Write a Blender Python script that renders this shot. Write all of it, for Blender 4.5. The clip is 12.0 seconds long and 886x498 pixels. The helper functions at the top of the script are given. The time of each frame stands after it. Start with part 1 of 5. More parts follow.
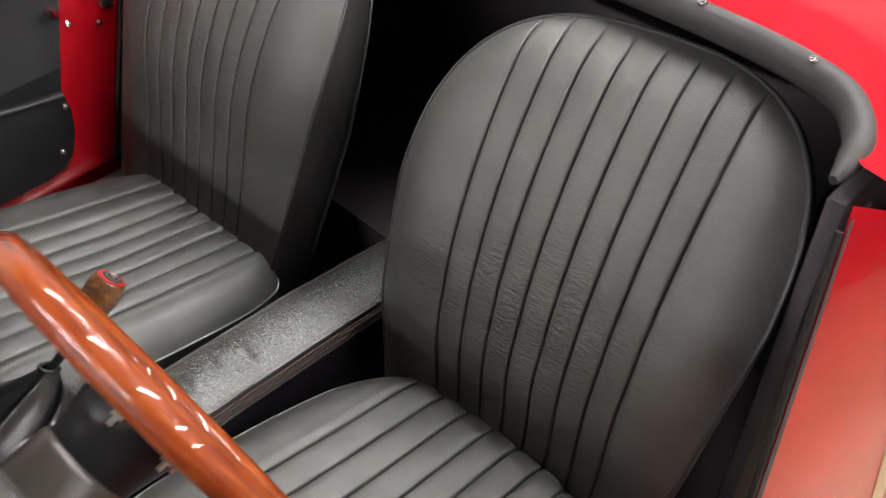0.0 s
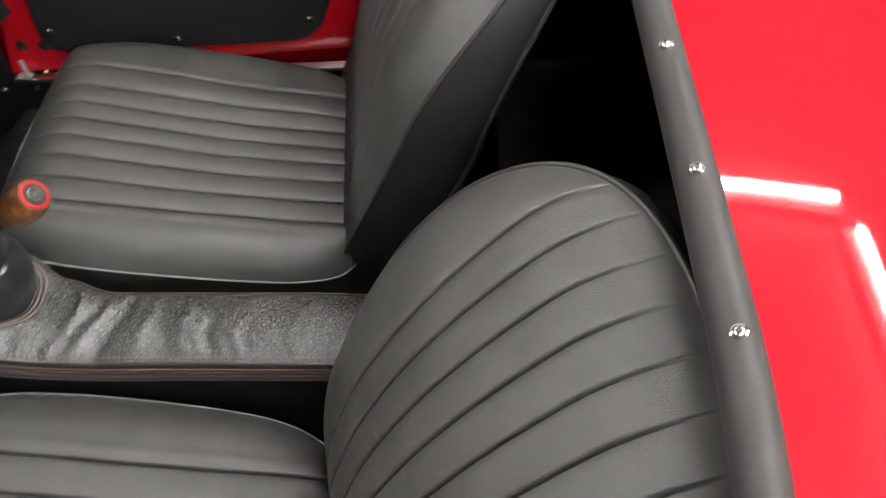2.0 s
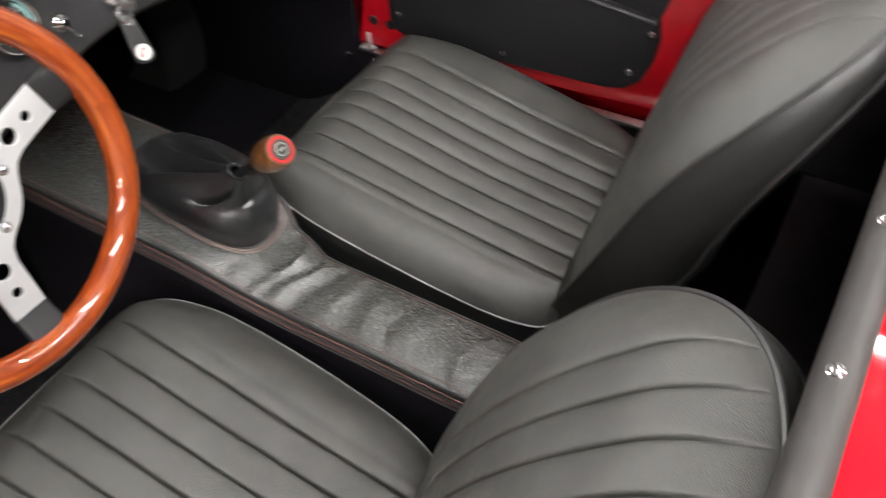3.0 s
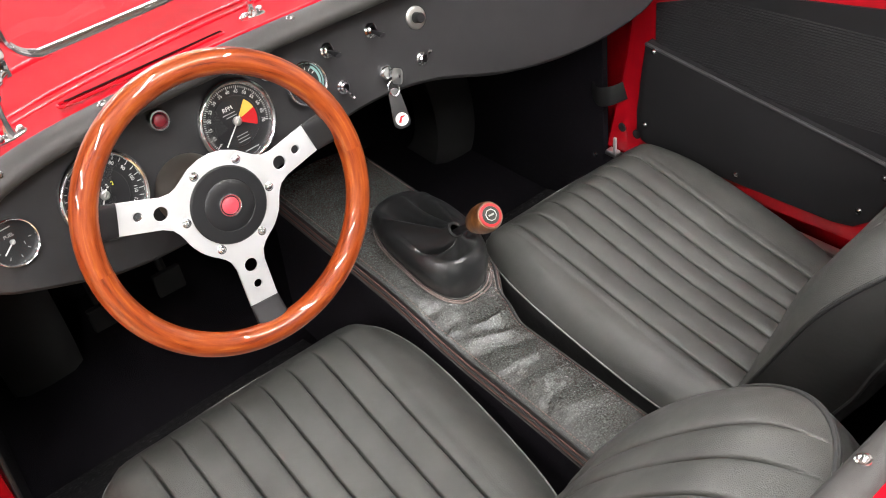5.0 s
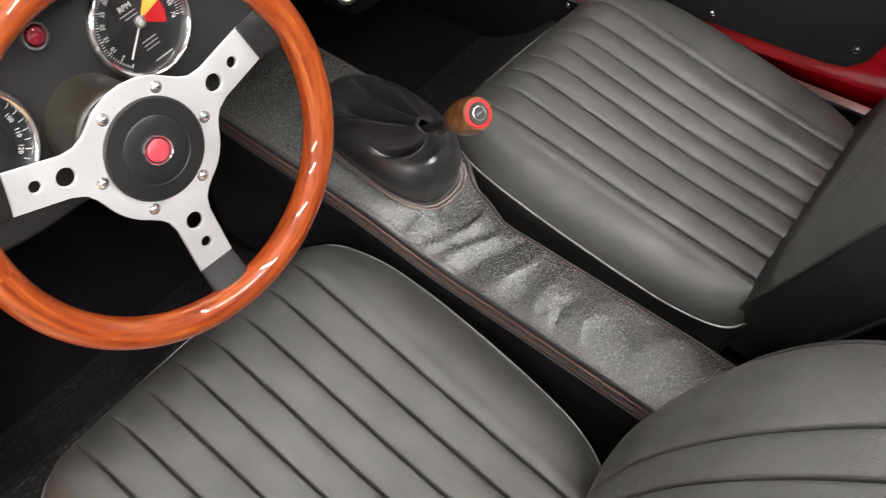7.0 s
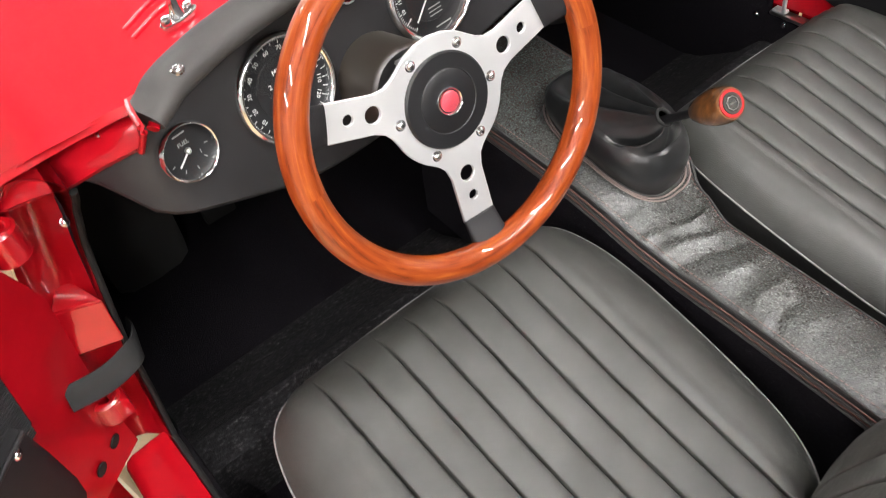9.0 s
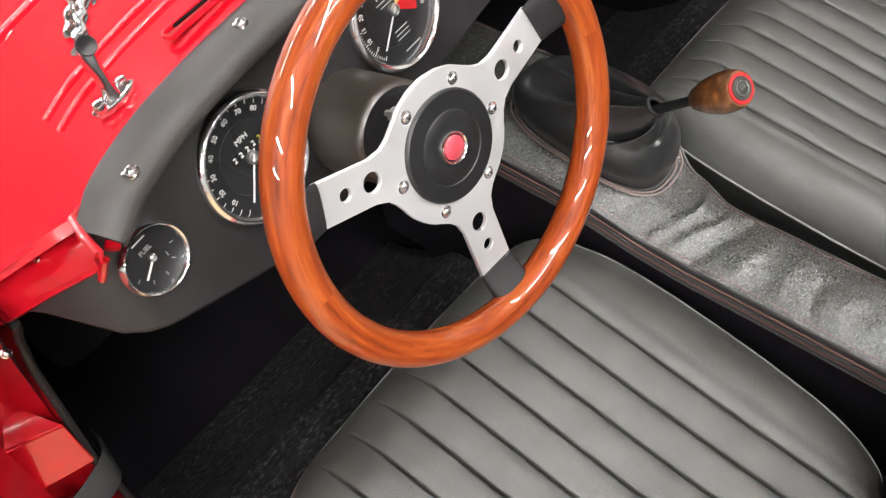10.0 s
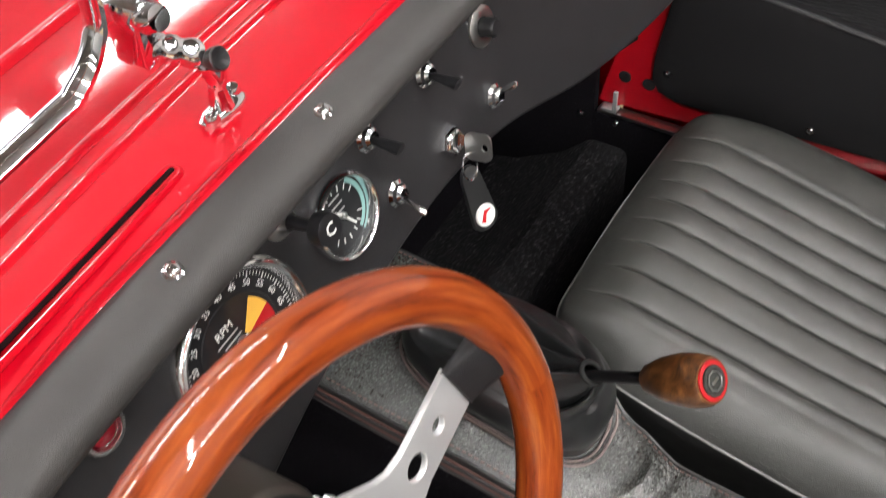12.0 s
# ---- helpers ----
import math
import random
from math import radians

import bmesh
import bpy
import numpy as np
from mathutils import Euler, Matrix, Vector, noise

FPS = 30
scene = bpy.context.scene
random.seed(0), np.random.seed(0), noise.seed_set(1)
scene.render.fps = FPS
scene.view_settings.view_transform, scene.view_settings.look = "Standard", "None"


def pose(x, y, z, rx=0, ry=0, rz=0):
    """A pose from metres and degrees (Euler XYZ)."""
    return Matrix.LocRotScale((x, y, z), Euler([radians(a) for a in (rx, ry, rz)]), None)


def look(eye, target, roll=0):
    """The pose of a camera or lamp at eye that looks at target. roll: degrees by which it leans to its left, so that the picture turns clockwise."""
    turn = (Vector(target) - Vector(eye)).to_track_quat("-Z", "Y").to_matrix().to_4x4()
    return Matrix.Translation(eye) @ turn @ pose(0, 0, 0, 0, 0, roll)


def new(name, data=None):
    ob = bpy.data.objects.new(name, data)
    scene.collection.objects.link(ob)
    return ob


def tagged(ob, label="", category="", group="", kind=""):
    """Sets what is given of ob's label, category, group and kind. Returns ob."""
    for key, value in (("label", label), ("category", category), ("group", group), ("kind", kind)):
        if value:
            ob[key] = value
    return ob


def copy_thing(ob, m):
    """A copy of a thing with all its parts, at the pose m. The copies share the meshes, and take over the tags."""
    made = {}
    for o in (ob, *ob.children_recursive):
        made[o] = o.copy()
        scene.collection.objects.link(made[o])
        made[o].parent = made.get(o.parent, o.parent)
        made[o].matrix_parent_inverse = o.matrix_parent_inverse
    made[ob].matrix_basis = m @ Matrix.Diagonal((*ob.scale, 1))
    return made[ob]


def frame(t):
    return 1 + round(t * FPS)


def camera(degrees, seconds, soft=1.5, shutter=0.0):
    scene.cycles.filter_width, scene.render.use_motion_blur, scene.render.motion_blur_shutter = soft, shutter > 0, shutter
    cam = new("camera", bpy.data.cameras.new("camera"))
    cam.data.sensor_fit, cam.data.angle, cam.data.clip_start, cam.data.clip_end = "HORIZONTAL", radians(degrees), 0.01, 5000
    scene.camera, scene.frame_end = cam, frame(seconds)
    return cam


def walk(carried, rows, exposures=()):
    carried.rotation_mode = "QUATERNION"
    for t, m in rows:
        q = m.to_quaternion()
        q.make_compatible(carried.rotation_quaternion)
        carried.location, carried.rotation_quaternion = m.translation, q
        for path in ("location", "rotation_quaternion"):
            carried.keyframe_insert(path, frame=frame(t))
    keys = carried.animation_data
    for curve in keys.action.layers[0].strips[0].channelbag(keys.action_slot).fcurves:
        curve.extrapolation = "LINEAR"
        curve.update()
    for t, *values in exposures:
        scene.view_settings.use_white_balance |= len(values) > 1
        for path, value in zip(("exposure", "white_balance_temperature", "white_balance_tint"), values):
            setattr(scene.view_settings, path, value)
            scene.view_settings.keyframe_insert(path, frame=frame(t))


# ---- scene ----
cam = camera(53.4, 12.0, 1.0, 0.35)
EXPOSURES = [(0.0, -0.2), (1.5, -0.3), (2.5, -0.15), (3.5, 0.0), (5.5, 0.1), (6.5, 0.0), (8.5, 0.1), (9.5, 0.1), (10.5, 0.0), (11.5, -0.28), (12.0, -0.35)]
PATH = [
    (0, (-0.809, 0.103, 1.422), (0.235, -0.871, 0.022), -2.4),
    (0.5, (-0.691, -0.088, 1.359), (0.325, -0.913, -0.154), -0.1),
    (1, (-0.599, -0.215, 1.353), (0.43, -0.924, -0.208), 0.1),
    (1.5, (-0.592, -0.398, 1.334), (0.587, -0.73, -0.246), -4.0),
    (2, (-0.654, -0.56, 1.359), (0.604, -0.483, -0.194), -4.6),
    (2.5, (-0.628, -0.634, 1.34), (0.6, -0.229, -0.186), -4.9),
    (3, (-0.582, -0.688, 1.346), (0.545, 0.088, -0.112), -6.3),
    (3.5, (-0.604, -0.759, 1.375), (0.368, 0.405, 0.071), -10.4),
    (5.5, (-0.619, -0.847, 1.392), (0.258, 0.463, 0.161), -8.9),
    (6, (-0.594, -0.736, 1.361), (0.265, 0.398, -0.044), -7.8),
    (6.5, (-0.531, -0.588, 1.345), (0.343, 0.326, -0.204), -9.2),
    (8.5, (-0.664, -0.597, 1.35), (-0.03, 0.581, -0.137), -12.3),
    (9, (-0.691, -0.553, 1.346), (-0.004, 0.625, -0.117), -12.0),
    (9.5, (-0.679, -0.439, 1.336), (0.05, 0.62, -0.196), -17.3),
    (10, (-0.656, -0.38, 1.33), (0.111, 0.617, -0.224), -15.6),
    (10.5, (-0.607, -0.377, 1.32), (0.177, 0.673, -0.192), -14.0),
    (11, (-0.562, -0.365, 1.302), (0.162, 0.69, -0.235), -14.6),
    (11.5, (-0.474, -0.248, 1.282), (0.443, 0.655, -0.249), -15.2),
    (12, (-0.415, -0.156, 1.288), (0.621, 0.634, -0.23), -7.4),
]
walk(cam, [(t, look(eye, target, roll)) for t, eye, target, roll in PATH], EXPOSURES)

# ---------------------------------------------------------------- light
world = bpy.data.worlds.new("world")
scene.world = world
world.use_nodes = True
world.node_tree.nodes["Background"].inputs[0].default_value = (0.95, 0.97, 1.0, 1)
world.node_tree.nodes["Background"].inputs[1].default_value = 0.1
scene.view_settings.exposure = 0.0


# ---------------------------------------------------------------- materials
def mat(name, color, rough=0.5, metal=0.0, coat=0.0, spec=0.5, sheen=0.0, emit=0.0):
    m = bpy.data.materials.new(name)
    m.use_nodes = True
    b = m.node_tree.nodes["Principled BSDF"]
    b.inputs["Base Color"].default_value = (*color, 1)
    b.inputs["Roughness"].default_value = rough
    b.inputs["Metallic"].default_value = metal
    b.inputs["Coat Weight"].default_value = coat
    b.inputs["Coat Roughness"].default_value = 0.03
    b.inputs["Specular IOR Level"].default_value = spec
    b.inputs["Sheen Weight"].default_value = sheen
    if emit:
        b.inputs["Emission Color"].default_value = (*color, 1)
        b.inputs["Emission Strength"].default_value = emit
    return m


def node(m, kind, **kw):
    n = m.node_tree.nodes.new(kind)
    for k, v in kw.items():
        n.inputs[k.replace("_", " ")].default_value = v
    return n


def link(m, a, b):
    m.node_tree.links.new(a, b)


def coords(m, scale=(1, 1, 1), turn=(0, 0, 0)):
    tc = m.node_tree.nodes.new("ShaderNodeTexCoord")
    mp = m.node_tree.nodes.new("ShaderNodeMapping")
    mp.inputs["Scale"].default_value = scale
    mp.inputs["Rotation"].default_value = turn
    link(m, tc.outputs["Object"], mp.inputs["Vector"])
    return mp.outputs["Vector"]


def bsdf(m):
    return m.node_tree.nodes["Principled BSDF"]


def grain(m, scale, strength, distance, kind="noise", detail=6, vec=None, patches=()):
    """Fine relief from a noise or a cell texture; several calls chain up."""
    vec = vec or coords(m)
    if kind == "cell":
        n = node(m, "ShaderNodeTexVoronoi", Scale=scale)
        n.feature = "DISTANCE_TO_EDGE"
        h = n.outputs["Distance"]
    else:
        n = node(m, "ShaderNodeTexNoise", Scale=scale, Detail=detail, Roughness=0.6)
        h = n.outputs["Fac"]
    link(m, vec, n.inputs["Vector"])
    bump = node(m, "ShaderNodeBump", Strength=strength, Distance=distance)
    link(m, h, bump.inputs["Height"])
    if patches:
        # worn patches round the given places, fading outwards
        last = None
        for centre in patches:
            d = m.node_tree.nodes.new("ShaderNodeVectorMath")
            d.operation = "DISTANCE"
            d.inputs[1].default_value = centre
            link(m, coords(m), d.inputs[0])
            mr = node(m, "ShaderNodeMapRange")
            mr.inputs["From Min"].default_value, mr.inputs["From Max"].default_value = 0.02, 0.21
            mr.inputs["To Min"].default_value, mr.inputs["To Max"].default_value = strength, 0.06
            link(m, d.outputs["Value"], mr.inputs["Value"])
            if last:
                mx = m.node_tree.nodes.new("ShaderNodeMath")
                mx.operation = "MAXIMUM"
                link(m, last, mx.inputs[0])
                link(m, mr.outputs["Result"], mx.inputs[1])
                last = mx.outputs[0]
            else:
                last = mr.outputs["Result"]
        link(m, last, bump.inputs["Strength"])
    b = bsdf(m)
    if b.inputs["Normal"].links:
        link(m, b.inputs["Normal"].links[0].from_socket, bump.inputs["Normal"])
    link(m, bump.outputs["Normal"], b.inputs["Normal"])
    return n


def tint(m, scale, stops, vec=None, detail=5, into="Base Color", distort=0.0):
    """Colour (or a value) that wanders between stops with a noise."""
    vec = vec or coords(m)
    n = node(m, "ShaderNodeTexNoise", Scale=scale, Detail=detail, Roughness=0.62, Distortion=distort)
    link(m, vec, n.inputs["Vector"])
    ramp = m.node_tree.nodes.new("ShaderNodeValToRGB")
    while len(ramp.color_ramp.elements) < len(stops):
        ramp.color_ramp.elements.new(0.5)
    for e, (p, c) in zip(ramp.color_ramp.elements, stops):
        e.position = p
        e.color = (*c, 1) if isinstance(c, tuple) else (c, c, c, 1)
    link(m, n.outputs["Fac"], ramp.inputs["Fac"])
    link(m, ramp.outputs["Color"], bsdf(m).inputs[into])
    return ramp


RED = mat("red_paint", (0.40, 0.001, 0.008), 0.45, coat=1.0, spec=0.05)
tint(RED, 3.0, [(0.3, (0.38, 0.0010, 0.008)), (0.7, (0.43, 0.0018, 0.011))])
grain(RED, 7, 0.03, 0.01, detail=2)
bsdf(RED).inputs["Coat IOR"].default_value = 1.38
RED_IN = mat("red_paint_inner", (0.40, 0.003, 0.010), 0.30, coat=1.0)
tint(RED_IN, 9.0, [(0.3, (0.33, 0.0020, 0.007)), (0.7, (0.43, 0.004, 0.012))])
grain(RED_IN, 26, 0.12, 0.004, detail=3)

LEATHER = mat("black_leather", (0.05, 0.05, 0.049), 0.5, spec=0.7)
tint(LEATHER, 14, [(0.35, (0.040, 0.0405, 0.0375)), (0.65, (0.055, 0.0555, 0.0513))])
tint(LEATHER, 30, [(0.3, 0.36), (0.7, 0.54)], into="Roughness")
grain(LEATHER, 620, 0.55, 0.0009, "cell")
grain(LEATHER, 45, 0.10, 0.003)
grain(LEATHER, 1.0, 0.85, 0.0034, vec=coords(LEATHER, (60, 50, 230)), detail=3, patches=((-0.35, -0.47, 0.58), (0.35, -0.47, 0.62)))

VINYL = mat("black_vinyl", (0.025, 0.0245, 0.026), 0.42, spec=0.5)
tint(VINYL, 20, [(0.3, (0.021, 0.0205, 0.022)), (0.7, (0.031, 0.0302, 0.032))])
grain(VINYL, 900, 0.45, 0.0006, "cell")
grain(VINYL, 30, 0.05, 0.003)

FASCIA = mat("black_fascia_vinyl", (0.014, 0.0135, 0.0145), 0.5, spec=0.4)
tint(FASCIA, 15, [(0.3, (0.012, 0.0115, 0.0125)), (0.7, (0.018, 0.0172, 0.0185))])
grain(FASCIA, 900, 0.4, 0.0006, "cell")
grain(FASCIA, 14, 0.10, 0.005, detail=2)
PADDING = mat("padded_vinyl", (0.036, 0.034, 0.033), 0.6, spec=0.4)
tint(PADDING, 20, [(0.3, (0.031, 0.029, 0.028)), (0.7, (0.042, 0.040, 0.038))])
grain(PADDING, 900, 0.3, 0.0005, "cell")
grain(PADDING, 25, 0.06, 0.003)

SEAT_SIDE = mat("black_seat_side_leather", (0.030, 0.0298, 0.029), 0.38, spec=0.6)
grain(SEAT_SIDE, 800, 0.25, 0.0006, "cell")
grain(SEAT_SIDE, 18, 0.35, 0.006, detail=3)

PANEL = mat("door_panel_vinyl", (0.011, 0.0105, 0.0115), 0.6, spec=0.25)
grain(PANEL, 800, 0.4, 0.0006, "cell")
grain(PANEL, 20, 0.12, 0.004)

CREASED = mat("creased_leather", (0.05, 0.052, 0.048), 0.25, spec=1.0)
# palest stop puts the glossy leather's silvery glints into the colour
tint(CREASED, 420, [(0.38, (0.030, 0.0295, 0.029)), (0.54, (0.050, 0.053, 0.049)), (0.70, (0.15, 0.158, 0.15))], detail=6)
grain(CREASED, 420, 0.4, 0.0011, "cell")
grain(CREASED, 800, 0.7, 0.0010, detail=3)
grain(CREASED, 75, 0.5, 0.003, detail=4)

BOOT = mat("soft_black_leather", (0.013, 0.0135, 0.014), 0.33, spec=0.9)
grain(BOOT, 700, 0.15, 0.0005, "cell")
grain(BOOT, 22, 0.10, 0.004, detail=2)

# pale specks put the sheen of the lit pile into its colour
PILE = mat("sheen_carpet_pile", (0.03, 0.028, 0.032), 0.9, spec=0.2)
tint(PILE, 1.0, [(0.42, (0.006, 0.0055, 0.0065)), (0.56, (0.016, 0.015, 0.017)), (0.66, (0.05, 0.05, 0.05)), (0.78, (0.20, 0.20, 0.20))], vec=coords(PILE, (110, 190, 190)), detail=12)
grain(PILE, 420, 1.0, 0.004)
CARPET = mat("black_carpet", (0.02, 0.017, 0.022), 0.95, spec=0.1)
tint(CARPET, 300, [(0.38, (0.005, 0.004, 0.006)), (0.60, (0.007, 0.006, 0.008)), (0.78, (0.045, 0.044, 0.045))], detail=8)
grain(CARPET, 500, 0.8, 0.003)

PIPING = mat("black_piping", (0.03, 0.03, 0.03), 0.35)
# grey stands in for the highlight along the cushions' piping
GREY_PIPE = mat("highlight_grey_piping", (0.17, 0.17, 0.163), 0.34, spec=0.6)
LINER = mat("dark_liner", (0.04, 0.032, 0.04), 0.8, spec=0.25)
tint(LINER, 12, [(0.3, (0.042, 0.036, 0.041)), (0.7, (0.060, 0.051, 0.058))])
THREAD_RED = mat("red_brown_thread", (0.11, 0.050, 0.042), 0.7)
SEAM = mat("grey_brown_seam", (0.16, 0.12, 0.11), 0.6)

CHROME = mat("chrome", (0.82, 0.83, 0.85), 0.06, 1.0)
grain(CHROME, 25, 0.06, 0.003, detail=2)
BADGE = mat("dark_silver_badge", (0.035, 0.037, 0.032), 0.45, 0.4)
grain(BADGE, 900, 0.8, 0.001, "cell")
BEZEL = mat("polished_bezel", (0.86, 0.87, 0.88), 0.16, 1.0)
STEEL = mat("dull_steel", (0.62, 0.62, 0.60), 0.3, 1.0)
grain(STEEL, 300, 0.1, 0.0004)
ALU = mat("brushed_aluminium", (0.78, 0.79, 0.80), 0.5, 0.78)
grain(ALU, 60, 0.12, 0.0006, vec=coords(ALU, (1, 14, 1)))
tint(ALU, 22, [(0.3, 0.38), (0.7, 0.56)], into="Roughness")
grain(ALU, 14, 0.22, 0.006, detail=2)

WOOD = mat("varnished_wood", (0.3, 0.08, 0.02), 0.4, coat=1.0, spec=0.15)


def ring_grain(m):
    """Coordinates that run round a ring lying in its own xy plane, so that the grain follows it."""
    tc = m.node_tree.nodes.new("ShaderNodeTexCoord")
    sep = m.node_tree.nodes.new("ShaderNodeSeparateXYZ")
    link(m, tc.outputs["Object"], sep.inputs[0])

    def calc(op, a, b=None):
        n = m.node_tree.nodes.new("ShaderNodeMath")
        n.operation = op
        for k, v in enumerate((a, b)):
            if isinstance(v, (int, float)):
                n.inputs[k].default_value = v
            elif v is not None:
                link(m, v, n.inputs[k])
        return n.outputs[0]

    x, y, z = sep.outputs
    ang = calc("ARCTAN2", calc("ABSOLUTE", y), x)
    rad = calc("SQRT", calc("ADD", calc("MULTIPLY", x, x), calc("MULTIPLY", y, y)))
    comb = m.node_tree.nodes.new("ShaderNodeCombineXYZ")
    link(m, calc("MULTIPLY", ang, 0.5), comb.inputs[0])
    link(m, calc("MULTIPLY", rad, 36.0), comb.inputs[1])
    link(m, calc("ADD", calc("MULTIPLY", z, 36.0), calc("SIGN", y)), comb.inputs[2])
    return comb.outputs[0]


_rg = ring_grain(WOOD)
tint(WOOD, 5.0, [(0.30, (0.075, 0.010, 0.0025)), (0.43, (0.20, 0.031, 0.0055)), (0.57, (0.26, 0.050, 0.009)), (0.74, (0.37, 0.098, 0.018))], vec=_rg, detail=9, distort=0.25)
grain(WOOD, 12, 0.06, 0.002, vec=_rg)
WALNUT = mat("dark_varnished_wood", (0.12, 0.05, 0.02), 0.3, coat=1.0)
tint(WALNUT, 40, [(0.3, (0.03, 0.012, 0.005)), (0.5, (0.13, 0.05, 0.016)), (0.7, (0.26, 0.11, 0.035))], vec=coords(WALNUT, (1, 1, 0.35)), detail=8, distort=2)

PLASTIC = mat("black_plastic", (0.010, 0.010, 0.011), 0.4, spec=0.35)
grain(PLASTIC, 500, 0.1, 0.0004)
RUBBER = mat("black_rubber", (0.012, 0.012, 0.012), 0.7, spec=0.25)
COLUMN = mat("dark_column_paint", (0.034, 0.028, 0.023), 0.36, spec=0.8)
grain(COLUMN, 300, 0.1, 0.0004)
GAUGE = mat("gauge_black", (0.008, 0.008, 0.009), 0.5)
DISC = mat("gauge_disc", (0.014, 0.014, 0.015), 0.4)
WHITE = mat("white_marking", (0.75, 0.75, 0.72), 0.6)
GREY = mat("grey_marking", (0.35, 0.35, 0.34), 0.6)
AMBER = mat("amber_marking", (0.75, 0.42, 0.06), 0.6)
REDMARK = mat("red_marking", (0.42, 0.010, 0.014), 0.5, spec=0.3)
ENAMEL = mat("rose_red_enamel", (0.45, 0.05, 0.07), 0.35, coat=0.6)
grain(ENAMEL, 300, 0.5, 0.001, "cell")
YELLOW = mat("yellow_marking", (0.7, 0.6, 0.05), 0.6)
JEWEL = mat("ruby_lens", (0.22, 0.005, 0.014), 0.12, coat=1.0)
TEAL = mat("teal_marking", (0.25, 0.45, 0.43), 0.5)
DARK = mat("hollow_shade", (0.006, 0.002, 0.002), 0.9, spec=0.05)
TYRE = mat("tyre_rubber", (0.02, 0.02, 0.02), 0.75)

GLASS = bpy.data.materials.new("clear_glass")
GLASS.use_nodes = True
_n = GLASS.node_tree.nodes
_n.remove(_n["Principled BSDF"])
_tr = _n.new("ShaderNodeBsdfTransparent")
_gl = _n.new("ShaderNodeBsdfGlossy")
_gl.inputs["Roughness"].default_value = 0.02
_fr = _n.new("ShaderNodeFresnel")
_fr.inputs["IOR"].default_value = 1.45
_mx = _n.new("ShaderNodeMixShader")
link(GLASS, _fr.outputs[0], _mx.inputs[0])
link(GLASS, _tr.outputs[0], _mx.inputs[1])
link(GLASS, _gl.outputs[0], _mx.inputs[2])
link(GLASS, _mx.outputs[0], _n["Material Output"].inputs[0])

FLOORM = mat("pale_epoxy_floor", (0.62, 0.52, 0.38), 0.22, spec=0.5)
tint(FLOORM, 1.2, [(0.3, (0.44, 0.31, 0.17)), (0.7, (0.54, 0.41, 0.25))])
grain(FLOORM, 8, 0.04, 0.004)
WALLM = mat("grey_wall_paint", (0.4, 0.4, 0.4), 0.7)
tint(WALLM, 2, [(0.3, (0.40, 0.40, 0.40)), (0.7, (0.48, 0.48, 0.475))])
CEILM = mat("white_ceiling_paint", (0.8, 0.8, 0.79), 0.8)
tint(CEILM, 1.5, [(0.3, (0.11, 0.11, 0.11)), (0.7, (0.14, 0.14, 0.14))])
LAMP = mat("lit_tube", (1.0, 0.975, 0.958), 0.5, emit=215.0)
SKYLIGHT = mat("outdoor_brightness", (0.93, 0.97, 1.0), 0.9, emit=2.2)
LAMPCASE = mat("lamp_case", (0.8, 0.8, 0.8), 0.5)


# ---------------------------------------------------------------- mesh helpers
def to_mesh(bm, name, material, smooth=True):
    me = bpy.data.meshes.new(name)
    bm.normal_update()
    bm.to_mesh(me)
    bm.free()
    if smooth:
        me.polygons.foreach_set("use_smooth", [True] * len(me.polygons))
    me.materials.append(material)
    return me


def crease(me, degrees=40):
    """Keeps edges sharper than that many degrees crisp under smooth shading."""
    bm = bmesh.new()
    bm.from_mesh(me)
    for e in bm.edges:
        if len(e.link_faces) == 2 and e.calc_face_angle(0) > radians(degrees):
            e.smooth = False
    bm.to_mesh(me)
    bm.free()


def part(name, bm, material, parent=None, label="", smooth=True, sharp=40):
    me = to_mesh(bm, name, material, smooth)
    if smooth and sharp:
        crease(me, sharp)
    ob = new(name, me)
    if parent:
        ob.parent = parent
    if label:
        tagged(ob, label)
    return ob


def thing(name, label, category, group="", kind="", at=None):
    ob = new(name)
    ob.empty_display_size = 0.05
    if at:
        ob.location = at
    return tagged(ob, label, category, group, kind)


def tube(bm, pts, r, seg=10, closed=False, caps=True, flat=None, up=None):
    """A round (or, with flat=(w, h), oval) bar along points."""
    pts = [Vector(p) for p in pts]
    n = len(pts)
    rings = []
    ref = Vector(up) if up else None
    for i, p in enumerate(pts):
        a = pts[(i - 1) % n] if closed or i > 0 else p
        b = pts[(i + 1) % n] if closed or i < n - 1 else p
        t = (b - a).normalized()
        u = ref if ref else (Vector((0, 0, 1)) if abs(t.z) < 0.9 else Vector((1, 0, 0)))
        side = t.cross(u).normalized()
        if not up:
            ref = side.cross(t).normalized()
        top = side.cross(t).normalized()
        rr = r[i] if isinstance(r, (list, tuple)) else r
        w, h = (flat[i] if isinstance(flat, list) else flat) if flat else (rr, rr)
        rings.append([bm.verts.new(p + side * (math.cos(q) * w) + top * (math.sin(q) * h)) for q in [2 * math.pi * k / seg for k in range(seg)]])
    for i in range(n if closed else n - 1):
        A, B = rings[i], rings[(i + 1) % n]
        for k in range(seg):
            bm.faces.new((A[k], A[(k + 1) % seg], B[(k + 1) % seg], B[k]))
    if caps and not closed:
        bm.faces.new(rings[0][::-1])
        bm.faces.new(rings[-1])
    return bm


